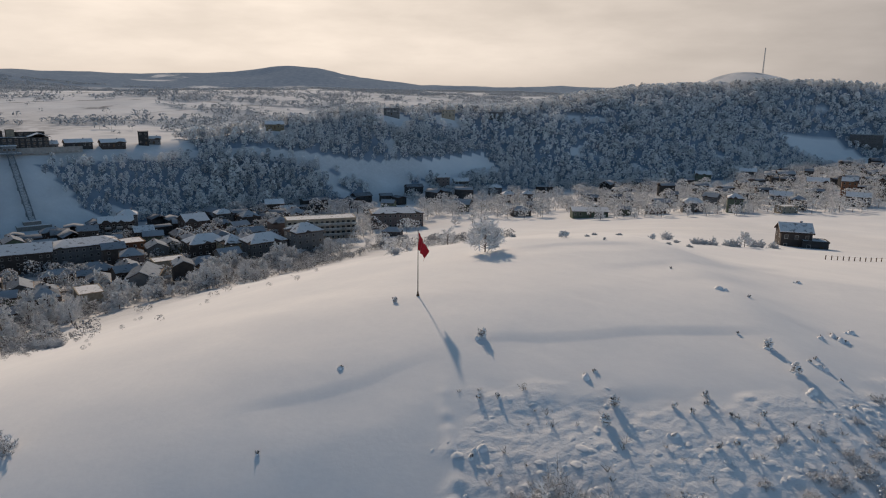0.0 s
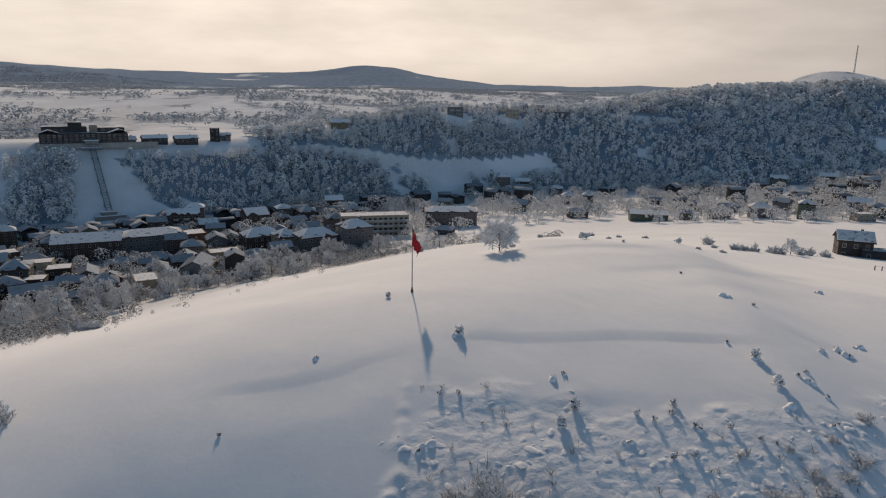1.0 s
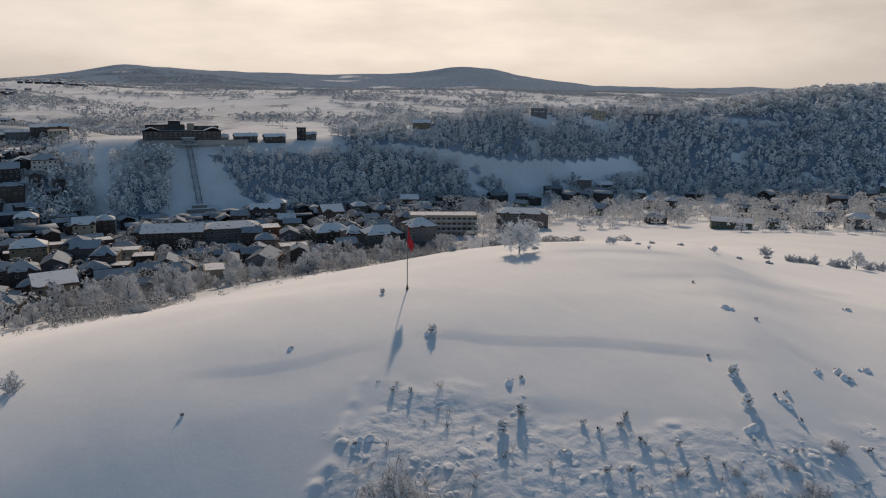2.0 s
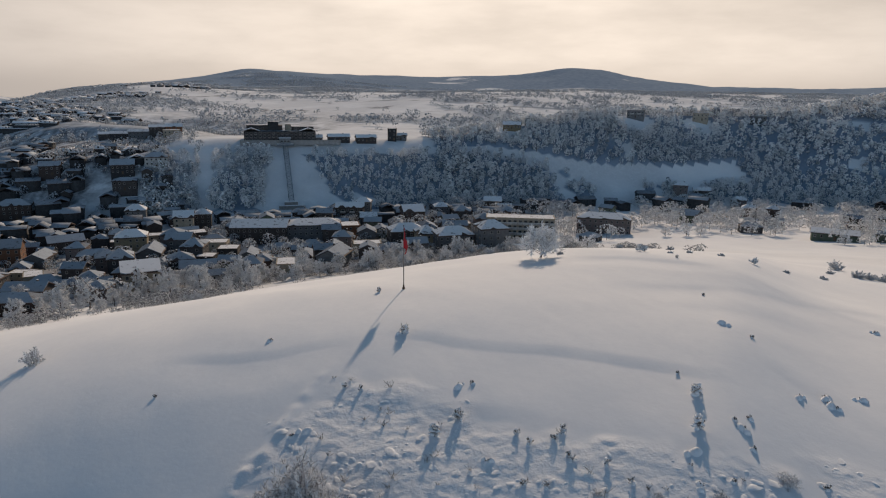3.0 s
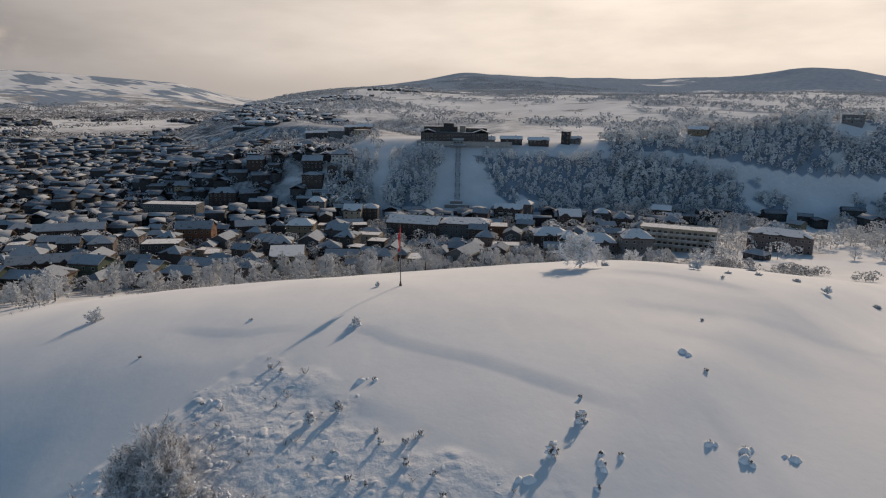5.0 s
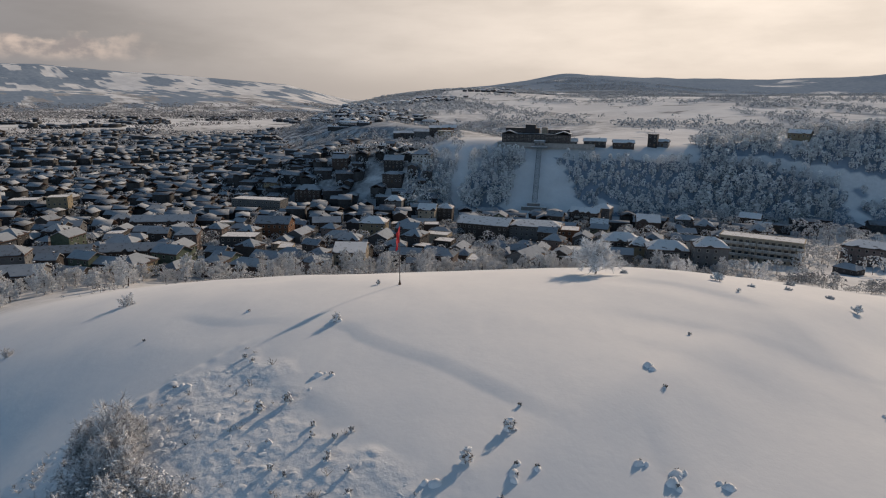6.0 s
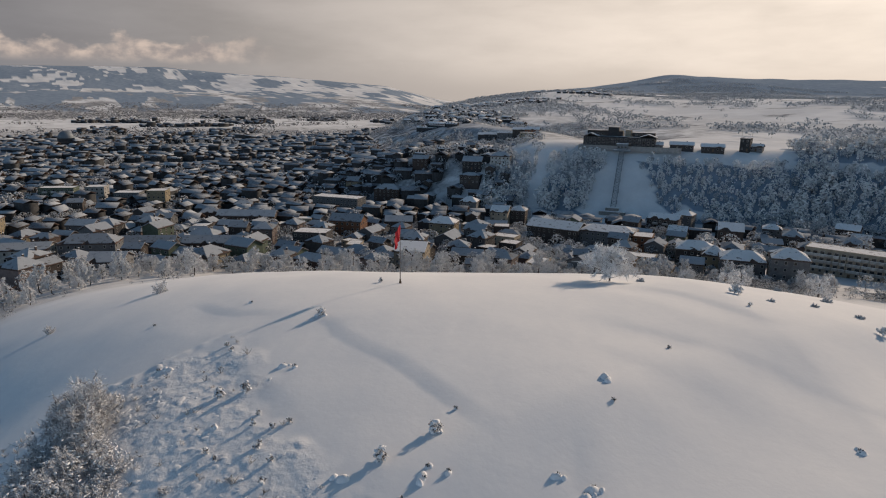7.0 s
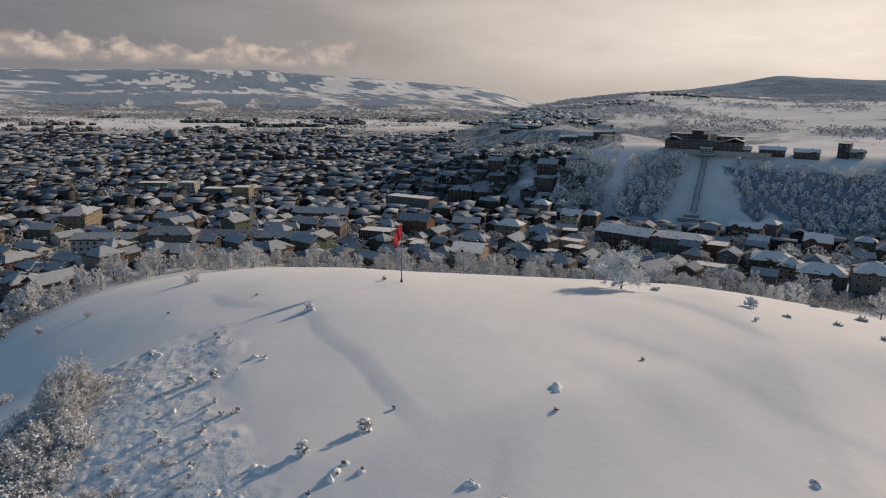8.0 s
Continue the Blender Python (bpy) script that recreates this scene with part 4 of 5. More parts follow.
def build_hotel():
    x, y, turn = -297, 429, 40
    z = gz(x, y)
    root = thing("hotel", "dark stepped hotel with snowy roofs on the ridge", "hotel", pose(x, y, z, 0, 0, turn))
    dark, pale = WALLS["slate"], WALLS["cream"]
    part("wall", box_mesh("wall", dark, (-27, 27, -7, 8, -6, 7.6)), root)
    part("upper_storey", box_mesh("upper_storey", WALLS["brown"], (-25, 2, -1, 10, 7.6, 11.8), (9, 26, 0, 10, 7.6, 10.8)), root)
    part("stair_tower", box_mesh("stair_tower", dark, (-9, -1, -2, 6, 7.6, 14.6)), root)
    part("corner_bay", box_mesh("corner_bay", pale, (4, 8.5, -2, 5, 7.6, 12.6)), root)
    for a, b, c, e, t, r in ((-28, -15, -8.2, 2, 7.6, 2.2), (15, 28, -8.2, 2, 7.6, 2.2)):
        w, d = b - a, e - c
        m = pose((a + b) / 2, (c + e) / 2, 0, 0, 0, 90)
        part("roof", roof_mesh(d, w, t, r, "gable", 0.4), root, "dark gabled eave", m)
        part("snow_cover", snow_mesh(d, w, t, r, "gable", 0.4, 5, mat=M_ROOF_LIT), root, "snow sheet on the roof", m)
    for n, (a, b, c, e, t) in enumerate(((-15, 15, -7.4, -1.4, 7.6), (-25, -9.2, -1, 10, 11.8), (9, 26, 0, 10, 10.8), (-9, -1, -2, 6, 14.6), (4, 8.5, -2, 5, 12.6))):
        part("snow_cover", flat_snow_mesh(b - a + 0.8, e - c + 0.8, t - 0.1, 90 + n), root, "snow on the flat roof", pose((a + b) / 2, (c + e) / 2, 0))
    for s in range(3):
        for c in range(16):
            part("window", WIDE_WINDOW, root, "", pose(-25 + c * 3.35, -7, 0.5 + s * 2.4))
    for c in range(8):
        part("window", WIDE_WINDOW, root, "", pose(-23.5 + c * 3.4 if c < 4 else -1 + c * 3.3, -1 if c < 4 else 0, 8.6))
    for s in range(3):
        for c in range(4):
            part("window", WINDOW, root, "", pose(27, -5 + c * 3.6, 0.5 + s * 2.4, 0, 0, 90))
    TAKEN.append((x, y, 30))
    # the terrace in front, and low wings along the edge
    part("terrace", box_mesh("terrace", [M_CONCRETE, M_SNOW], (-30, 46, -10.5, -7, -3, 0.1), (-30, 46, -10.5, -7, 0.1, 0.4, 1), (-30, 46, -10.7, -10.5, 0.1, 1.1)), root, "concrete terrace under snow")
    house(-264, 461, 42, 17, 8, 1, "gable", "slate", "low dark pavilion beside the hotel", name="pavilion", category="pavilion", group="hotel pavilions", seed=81)
    house(-247, 475, 42, 16, 8, 1, "gable", "brown", "low brown pavilion with snowy roof", name="pavilion", category="pavilion", group="hotel pavilions", seed=82)
    house(-275, 446, 42, 9, 8, 1, "gable", "grey", "small grey pavilion with snowy roof", name="pavilion", category="pavilion", group="hotel pavilions", seed=83)


build_hotel()


def beam(out, p, q, r):
    """A square bar from p to q."""
    p, q = np.array(p, float), np.array(q, float)
    a = (q - p) / np.linalg.norm(q - p)
    u = np.cross(a, (0, 0, 1) if abs(a[2]) < 0.9 else (1, 0, 0))
    u /= np.linalg.norm(u)
    v = np.cross(a, u)
    verts, faces = out
    k = len(verts)
    for c in (p, q):
        for s, t in ((-1, -1), (1, -1), (1, 1), (-1, 1)):
            verts.append(tuple(c + r * (s * u + t * v)))
    faces.extend([(k, k + 1, k + 5, k + 4), (k + 1, k + 2, k + 6, k + 5), (k + 2, k + 3, k + 7, k + 6), (k + 3, k, k + 4, k + 7), (k + 3, k + 2, k + 1, k), (k + 4, k + 5, k + 6, k + 7)])


def build_lift():
    """The inclined lift: a lattice track from the valley up to a platform at the hotel."""
    low, high = np.array((-251.0, 382.0, gz(-251, 382))), np.array((-288.5, 424.0, gz(-288.5, 424) + 2.5))
    root = thing("inclined_lift", "dark steel lattice lift track up the cleared slope", "lift", Matrix.Translation(low))
    way = high - low
    flat = np.array((way[0], way[1], 0)) / np.hypot(way[0], way[1])
    side = np.array((-flat[1], flat[0], 0))
    raise_by = np.array((0, 0, 3.0))
    for s in (-1, 1):
        for top in (0, 1):
            rail = ([], [])
            beam(rail, side * s * 1.7 + raise_by * top + (0, 0, 1.0), way + side * s * 1.7 + raise_by * top, 0.09)
            part("rail", raw_mesh("rail", *rail, [M_STEEL]), root)
    bays = 24
    for n in range(bays + 1):
        p = way * (n / bays) + np.array((0, 0, 1 - n / bays))
        tie = ([], [])
        for s in (-1, 1):
            beam(tie, p + side * s * 1.7, p + side * s * 1.7 + raise_by, 0.08)
            if n < bays:
                q = way * ((n + 1) / bays) + np.array((0, 0, 1 - (n + 1) / bays))
                beam(tie, p + side * s * 1.7, q + side * s * 1.7 + raise_by, 0.06)
                beam(tie, p + side * s * 1.7, q - side * s * 1.7, 0.05)
        beam(tie, p - side * 1.7, p + side * 1.7, 0.07)
        beam(tie, p - side * 1.7 + raise_by, p + side * 1.7 + raise_by, 0.07)
        part("lattice_bay", raw_mesh("lattice_bay", *tie, [M_STEEL]), root)
        if n % 4 == 0:
            foot = low + p
            leg = ([], [])
            drop = gz(foot[0], foot[1]) - low[2] - 1.0
            for s in (-1, 1):
                beam(leg, p + side * s * 1.7, (p[0] + side[0] * s * 1.7, p[1] + side[1] * s * 1.7, min(drop, p[2] - 0.5)), 0.2)
            part("leg", raw_mesh("leg", *leg, [M_STEEL]), root)
    cabin = thing("lift_platform", "dark lift station with glazed cabin under snow", "lift station", pose(*(high + (0, 0, -0.5)), 0, 0, 41))
    part("deck", box_mesh("deck", [M_STEEL, M_SNOW], (-6.5, 6.5, -5, 9, -1.2, 0), (-6.2, 6.2, -4.8, 9, 0, 0.25, 1)), cabin)
    part("cabin", box_mesh("cabin", M_STEEL, (-4, 4, -3.5, 5, 0, 4.2)), cabin)
    part("roof", box_mesh("roof", [M_STEEL, M_SNOW], (-4.6, 4.6, -4.2, 5.6, 4.2, 4.5), (-4.4, 4.4, -4, 5.4, 4.5, 4.85, 1)), cabin)
    for c in range(3):
        part("window", WIDE_WINDOW, cabin, "", pose(-2.5 + 2.5 * c, -3.5, 1.4))
    rails = ([], [])
    beam(rails, (-6.4, -4.9, 1.1), (6.4, -4.9, 1.1), 0.06)
    for c in range(9):
        beam(rails, (-6.4 + 1.6 * c, -4.9, 0), (-6.4 + 1.6 * c, -4.9, 1.1), 0.05)
    part("railing", raw_mesh("railing", *rails, [M_STEEL]), cabin)
    foot = thing("lift_base_station", "low concrete base of the lift with snow on top", "lift station", pose(*low, 0, 0, 41))
    part("base", box_mesh("base", [M_CONCRETE, M_SNOW], (-9, 9, -4, 3, -3, 1.2), (-9, 9, -4, 3, 1.2, 1.5, 1), (-5, 4, -2, 3, 1.5, 3.6), (-5.2, 4.2, -2.2, 3.2, 3.6, 3.9, 1)), foot)


build_lift()


def build_mast():
    x, y = 488, 1101
    root = thing("radio_mast", "thin guyed lattice mast on the snowy hilltop", "mast", pose(x, y, gz(x, y)))
    m = ([], [])
    for a in range(3):
        p = np.array((math.cos(a * 2.094) * 1.1, math.sin(a * 2.094) * 1.1, -1))
        beam(m, p, (p[0] * 0.5, p[1] * 0.5, 41), 0.16)
    part("legs", raw_mesh("legs", *m, [M_STEEL]), root)
    m = ([], [])
    for n in range(20):
        k = 1 - 0.5 * n / 20
        for a in range(3):
            p, q = a * 2.094, (a + 1) * 2.094
            beam(m, (math.cos(p) * 1.1 * k, math.sin(p) * 1.1 * k, n * 2.05), (math.cos(q) * 1.1 * k, math.sin(q) * 1.1 * k, n * 2.05 + 2), 0.08)
    part("bracing", raw_mesh("bracing", *m, [M_STEEL]), root)


build_mast()

# ---- the town: houses on loose streets ----


def valley_edge(x):
    """How far the open field reaches before the gardens of the eastern valley begin."""
    return 432 - 38 * sstep(0, 130, x) + 0.2 * np.maximum(0, x - 134)


def free(x, y, r):
    return all((x - a) ** 2 + (y - b) ** 2 > (r + c) ** 2 for a, b, c in TAKEN)


def build_town():
    rng = chance(50)
    walls = ["brown", "brick", "grey", "slate", "cream", "brown", "pink", "white", "brick", "grey", "ochre", "brown", "green", "slate"]
    words = {"brown": "brown", "brick": "red-brown brick", "grey": "grey", "slate": "dark grey", "cream": "cream", "pink": "pinkish", "white": "whitewashed", "ochre": "yellow ochre", "green": "greenish"}
    built, rest = {}, []

    def place(x, y, turn, size=1.0):
        n = int(rng.integers(len(walls)))
        if math.hypot(x - 60, y - 40) > (455 if x > -90 else 405) and n % 14 > 1:
            if free(x, y, 5.5 * size):
                rest.append((x, y, turn, size))
                TAKEN.append((x, y, 6.0 * size))
            return
        kind = ("gable", "hip", "gable", "hip", "flat", "gable", "hip")[n % 7]
        w, d = 9.5 + (n * 37 % 11) * 0.75, 8.5 + (n * 23 % 7) * 0.6
        if not free(x, y, math.hypot(w, d) / 2 * 0.62 * size):
            return
        storeys = 2 + (n % 3 == 0)
        if n not in built:
            built[n] = house(x, y, turn, w, d, storeys, kind, walls[n], f"{words[walls[n]]} town house with a snow-covered {kind} roof", seed=200 + n, gap=4.1, sides=False)
        else:
            copy_thing(built[n], pose(x, y, gz(x, y) - (1 - size) * 4, 0, 0, turn) @ Matrix.Scale(size, 4))
            TAKEN.append((x, y, math.hypot(w, d) / 2 * size * 0.85))

    # the near quarter, house by house: rows that bend, break and jostle
    for j in range(-19, 36):
        for i in range(58):
            u, v = i * 14.5 + 5 * math.sin(j * 1.7) + rng.normal(0, 1.5), j * 13.0 + (j // 3) * 5.0
            a = radians(142 + 9 * math.sin(j * 0.35 + i * 0.05))
            x = -112 + math.cos(a) * u + math.sin(a) * v * 0.35 + rng.normal(0, 2.0)
            y = 100 + math.sin(a) * u * 0.55 + v * 0.95 + rng.normal(0, 2.0)
            far = math.hypot(x - 60, y - 30)
            h = float(height(x, y))
            if far > 480 or h > 40 or x > -95 or float(hill(x, y)) > 10.5 or rng.random() < 0.10 or y < -60:
                continue
            s, d, crest, top, up = ridge(x, y)
            if d > 428 and s > -5:
                continue
            place(x, y, 50 + 14 * math.sin(x * 0.011) + rng.normal(0, 8) + (90 if rng.random() < 0.35 else 0), rng.choice((0.72, 0.8, 0.88, 1.0)))
    # the rise at the end of the ridge, built over to its top
    for n in range(520):
        x, y = rng.uniform(-520, -268), rng.uniform(170, 425)
        s, d, crest, top, up = ridge(x, y)
        if (s < 2 or d < 425) and float(height(x, y)) < 38 and math.hypot(x - 60, y - 30) < 600:
            place(x, y, 45 + rng.normal(0, 10) + (90 if rng.random() < 0.3 else 0), rng.uniform(0.62, 0.85))
    # the scattered houses east of the blocks
    for n in range(620):
        x, y = rng.uniform(-150, 540), rng.uniform(330, 780)
        s, d, crest, top, up = ridge(x, y)
        foot = 435 - 180 * float(sstep(300, 720, s)) - 190 * float(sstep(720, 1080, s))
        if d > foot + 2 or float(hill(x, y)) > 14 or (x > -20 and y < valley_edge(x)) or rng.random() < 0.30:
            continue
        if free(x, y, 10.5):
            place(x, y, rng.normal(0, 22), rng.uniform(0.62, 0.85))
    return rest


TAKEN.extend([(-84, 340, 15), (-66, 344, 15), (-96, 336, 10), (-75, 325, 8)])
SMALL = build_town()


def build_far_town():
    """The rest of the town, too far off to tell house from house: walls and snowy roofs in one mesh."""
    rng = chance(60)
    x, y = scatter(rng, -2300, -150, -700, 1700, 13.0)
    h, r = height(x, y), np.hypot(x - 60, y - 40)
    s, d, crest, top, up = ridge(x, y)
    e = .64 * (x + 355) + .77 * (y - 259) + 50
    band = sstep(1150, 1350, r)
    built_up = vnoise(x / 120, y / 120, 61)
    plain = (h < np.where(r < 700, 30, 9)) & (hill(x, y) < 6) & (e < 45) & (r > 478) & (built_up > 0.16 + 0.55 * band)
    b = np.degrees(np.arctan2(-x, y))
    village = (h > 34) & (r > 750) & (r < 2300) & (b > 40 + 6 * sstep(1500, 1000, r)) & (built_up > 0.62) & (rng.random(len(x)) < 0.55)
    ok = (plain | village) & (rng.random(len(x)) < np.where(r < 1300, 0.86, 0.6)) & (r < 2200)
    x, y, r = x[ok], y[ok], r[ok]
    lot = np.array(SMALL)
    x, y = np.append(x, lot[:, 0]), np.append(y, lot[:, 1])
    r = np.hypot(x - 60, y - 40)
    n = len(x)
    z = ground_z(x, y)
    w, d = rng.choice([8.0, 10, 12, 16, 24], n, p=[0.25, 0.3, 0.22, 0.15, 0.08]) * rng.uniform(0.85, 1.15, n), rng.uniform(6.5, 10, n)
    tall = rng.choice([2.8, 4.2, 5.4, 7.0, 10.5], n, p=[0.22, 0.34, 0.27, 0.13, 0.04])
    tall = np.where(z > 30, 2.8, np.where(np.arange(n) >= n - len(lot), np.clip(tall, 5.2, 8.5), tall))
    w[n - len(lot):] = np.clip(w[n - len(lot):], 9, 14)
    rise = d * rng.uniform(0.10, 0.34, n)
    turn = np.radians(50 + 18 * np.sin(x * 0.006 + y * 0.004) + rng.normal(0, 6, n) + 90 * (rng.random(n) < 0.3))
    turn[n - len(lot):] = np.radians(lot[:, 2])
    c, sn = np.cos(turn), np.sin(turn)

    def at(u, v, k):
        return np.stack([x + c * u - sn * v, y + sn * u + c * v, z + k], -1)

    a, b = w / 2, d / 2
    wall = np.stack([at(-a, -b, -3), at(a, -b, -3), at(a, b, -3), at(-a, b, -3), at(-a, -b, tall), at(a, -b, tall), at(a, b, tall), at(-a, b, tall)], 1).reshape(-1, 3)
    base = np.arange(n)[:, None] * 8
    quads = np.concatenate([base + np.array(q) for q in ((0, 1, 5, 4), (1, 2, 6, 5), (2, 3, 7, 6), (3, 0, 4, 7))])
    root = thing("far_town", "dense far town of low houses under snow", "town", Matrix(), kind="stuff")
    tagged(part("walls", grid_mesh("walls", wall, quads, [M_TOWN]), root), kind="stuff")
    a, b = a + 0.5, b + 0.5
    roof = np.stack([at(-a, -b, tall), at(a, -b, tall), at(a, b, tall), at(-a, b, tall), at(-a, 0 * b, tall + rise), at(a, 0 * b, tall + rise), at(-a, -b, tall + 0.45), at(a, -b, tall + 0.45), at(a, b, tall + 0.45), at(-a, b, tall + 0.45), at(-a, 0 * b, tall + rise + 0.45), at(a, 0 * b, tall + rise + 0.45)], 1).reshape(-1, 3)
    base = np.arange(n)[:, None] * 12
    quads = np.concatenate([base + np.array(q) for q in ((6, 7, 11, 10), (8, 9, 10, 11), (0, 1, 7, 6), (2, 3, 9, 8), (0, 6, 10, 4), (4, 10, 9, 3), (1, 5, 11, 7), (5, 2, 8, 11), (0, 4, 5, 1), (2, 5, 4, 3))])
    me = grid_mesh("snowy_roofs", roof, quads, [M_ROOF_SHADED, M_TILE, M_ROOF_LIT])
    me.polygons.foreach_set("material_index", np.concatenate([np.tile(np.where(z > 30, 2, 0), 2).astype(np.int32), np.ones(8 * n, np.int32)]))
    tagged(part("roofs", me, root), kind="stuff")
    near = r < 900
    pts, k = [], 0
    for f in (-0.33, 0.0, 0.33):
        for zz in (1.2, 4.0):
            u = f * w[near]
            for sign in (-1, 1):
                v = sign * (d[near] / 2 + 0.04)
                cx, cy = x[near] + c[near] * u - sn[near] * v, y[near] + sn[near] * u + c[near] * v
                ux, uy = c[near] * 0.6, sn[near] * 0.6
                zc = z[near] + zz
                pts.append(np.stack([np.stack([cx - ux, cy - uy, zc], -1), np.stack([cx + ux, cy + uy, zc], -1), np.stack([cx + ux, cy + uy, zc + 1.3], -1), np.stack([cx - ux, cy - uy, zc + 1.3], -1)], 1).reshape(-1, 3))
    pts = np.concatenate(pts)
    tagged(part("windows", grid_mesh("windows", pts, np.arange(len(pts)).reshape(-1, 4), [M_GLASS]), root), kind="stuff")
    # frosted garden trees all through the town
    x, y = scatter(rng, -1300, 420, -400, 850, 8.5)
    h, r = height(x, y), np.hypot(x - 60, y - 40)
    s, d, crest, top, up = ridge(x, y)
    foot = 435 - 180 * sstep(300, 720, s) - 190 * sstep(720, 1080, s)
    e = .64 * (x + 355) + .77 * (y - 259) + 50
    town = (hill(x, y) < np.where(x > 0, 17, 12)) & (d < foot + 4) & (vnoise(x / 35, y / 35, 71) > np.where(x > -20, 0.22, 0.40)) & (r > 150)
    rise_side = (e < 160) & (d > foot) & (s < 16) & (vnoise(x / 40, y / 40, 72) > 0.34 + 0.3 * sstep(560, 640, r))
    ok = (town | rise_side) & (rng.random(len(x)) < np.where(r < 900, 0.75, 0.35))
    ok &= ~((np.abs(y - spit(x)) < 22) & (x < -335))
    field = (x > -20) & (y < valley_edge(x) - 6) & (x < 420)
    ok &= ~field
    x, y = x[ok], y[ok]
    clear = np.array([free(p, q, -1.0) for p, q in zip(x, y)])
    x, y = x[clear], y[clear]
    tall = rng.uniform(3.5, 8.5, len(x)) * np.where((x > -150) & (y > 340), 1.4, 0.95)
    wide = tall * rng.uniform(0.42, 0.58, len(x))
    east = (x > -60) & (y > 340)
    near = (np.hypot(x - 30, y - 60) < 460) & ~east
    far = ~near & ~east
    stand("valley_trees", "white rimed garden trees in the valley", "trees", x[east], y[east], tall[east] * 0.85, wide[east], 80, 0.066, M_VALLEY, 10)
    stand("garden_trees", "frosted garden trees among the houses", "trees", x[near], y[near], tall[near], wide[near], 110, 0.056, M_BELT, 8)
    stand("garden_trees", "frosted trees among the farther houses", "trees", x[far], y[far], tall[far], wide[far], 40, 0.10, M_BELT, 9)


build_far_town()


def build_dome():
    x, y = -1010, 55
    root = thing("domed_building", "large dark domed building with snow on the dome", "mosque", pose(x, y, gz(x, y)))
    part("wall", box_mesh("wall", WALLS["slate"], (-17, 17, -15, 15, -3, 9), (-11, 11, -11, 11, 9, 14)), root)
    bm = bmesh.new()
    bmesh.ops.create_uvsphere(bm, u_segments=24, v_segments=12, radius=10.5)
    bmesh.ops.delete(bm, geom=[v for v in bm.verts if v.co.z < -0.5], context="VERTS")
    me = bpy.data.meshes.new("dome")
    bm.to_mesh(me)
    bm.free()
    me.materials.append(M_STEEL)
    part("dome", me, root, "dark lead dome", pose(0, 0, 14))


build_dome()

# ---- the belt of rimed trees between the hill and the town ----


def build_belt():
    rng = chance(80)
    shapes = [dict(tall=8.5, spread=3.6, stem=0.42, limbs=17, boughs=8, twigs=7, thick=0.17, twig=0.10),
              dict(tall=7.0, spread=3.3, stem=0.35, limbs=17, boughs=8, twigs=7, thick=0.15, twig=0.10),
              dict(tall=10.0, spread=3.4, stem=0.5, limbs=18, boughs=8, twigs=7, thick=0.18, twig=0.10),
              dict(tall=6.0, spread=3.2, stem=0.3, limbs=16, boughs=8, twigs=7, thick=0.13, twig=0.09),
              dict(tall=5.0, spread=3.0, stem=0.25, limbs=16, boughs=8, twigs=7, thick=0.12, twig=0.09)]
    first = {}
    x, y = scatter(rng, -190, 45, -70, 330, 8.2)
    h = hill(x, y)
    lo, hi = 6.5, 19.5
    ok = (h > lo) & (h < hi + 4 * (vnoise(x / 20, y / 20, 82) - 0.5) * 2) & (x < 10) & (y > -60) & (vnoise(x / 24, y / 24, 81) > 0.36)
    ok &= ~((y > 235) & (h > 12)) & ~((y > 290) & (x > -50))
    for a, b in zip(x[ok], y[ok]):
        if not free(a, b, 1.0):
            continue
        k = int(rng.integers(len(shapes)))
        size = rng.uniform(0.75, 1.45)
        m = pose(a, b, gz(a, b), 0, 0, rng.uniform(0, 360)) @ Matrix.Scale(size, 4)
        if k not in first:
            first[k] = make_tree("belt_tree", "bare tree white with rime below the hill", "tree", "trees below the hill", m, 300 + k, M_VALLEY, **shapes[k])
        else:
            ob = copy_thing(first[k], Matrix())
            ob.matrix_world = m
    # clumps of brush on the snowy slope above the belt
    x, y = scatter(rng, -140, 60, -30, 330, 2.4)
    h = hill(x, y)
    clump = vnoise(x / 11, y / 11, 83) * 0.6 + vnoise(x / 4, y / 4, 84) * 0.4
    most = 23 + 9 * sstep(70, 92, y) * sstep(-38, -52, x)
    thin = 0.55 + 0.16 * sstep(-12, 0, h - most) - 0.22 * sstep(16, 6, np.hypot(x + 93, (y - 137) * 1.3)) - 0.10 * sstep(20, 12, h)
    ok = (h > 8) & (h < most) & (clump > thin) & (x < 30) & ((y < 235) | (h < 24))
    # single tufts that thin out towards the bare hilltop
    ok |= (h > 22) & (h < 44) & (x < -22) & (y > 55) & (y < 185) & (rng.random(len(x)) < 0.10 * sstep(45, 30, h)) & (clump > 0.5)
    x, y, h = x[ok], y[ok], h[ok]
    tall = rng.uniform(0.6, 2.6, len(x)) * (0.6 + 0.8 * vnoise(x / 9, y / 9, 85)) * np.where(h < 26, 1.35, 0.6)
    stand("slope_brush", "clumps of frosted brush on the slope below the hilltop", "brush", x, y, tall, tall * 0.62, 46, 0.085, M_BRUSH, 9)


build_belt()

# ---- the hilltop ----


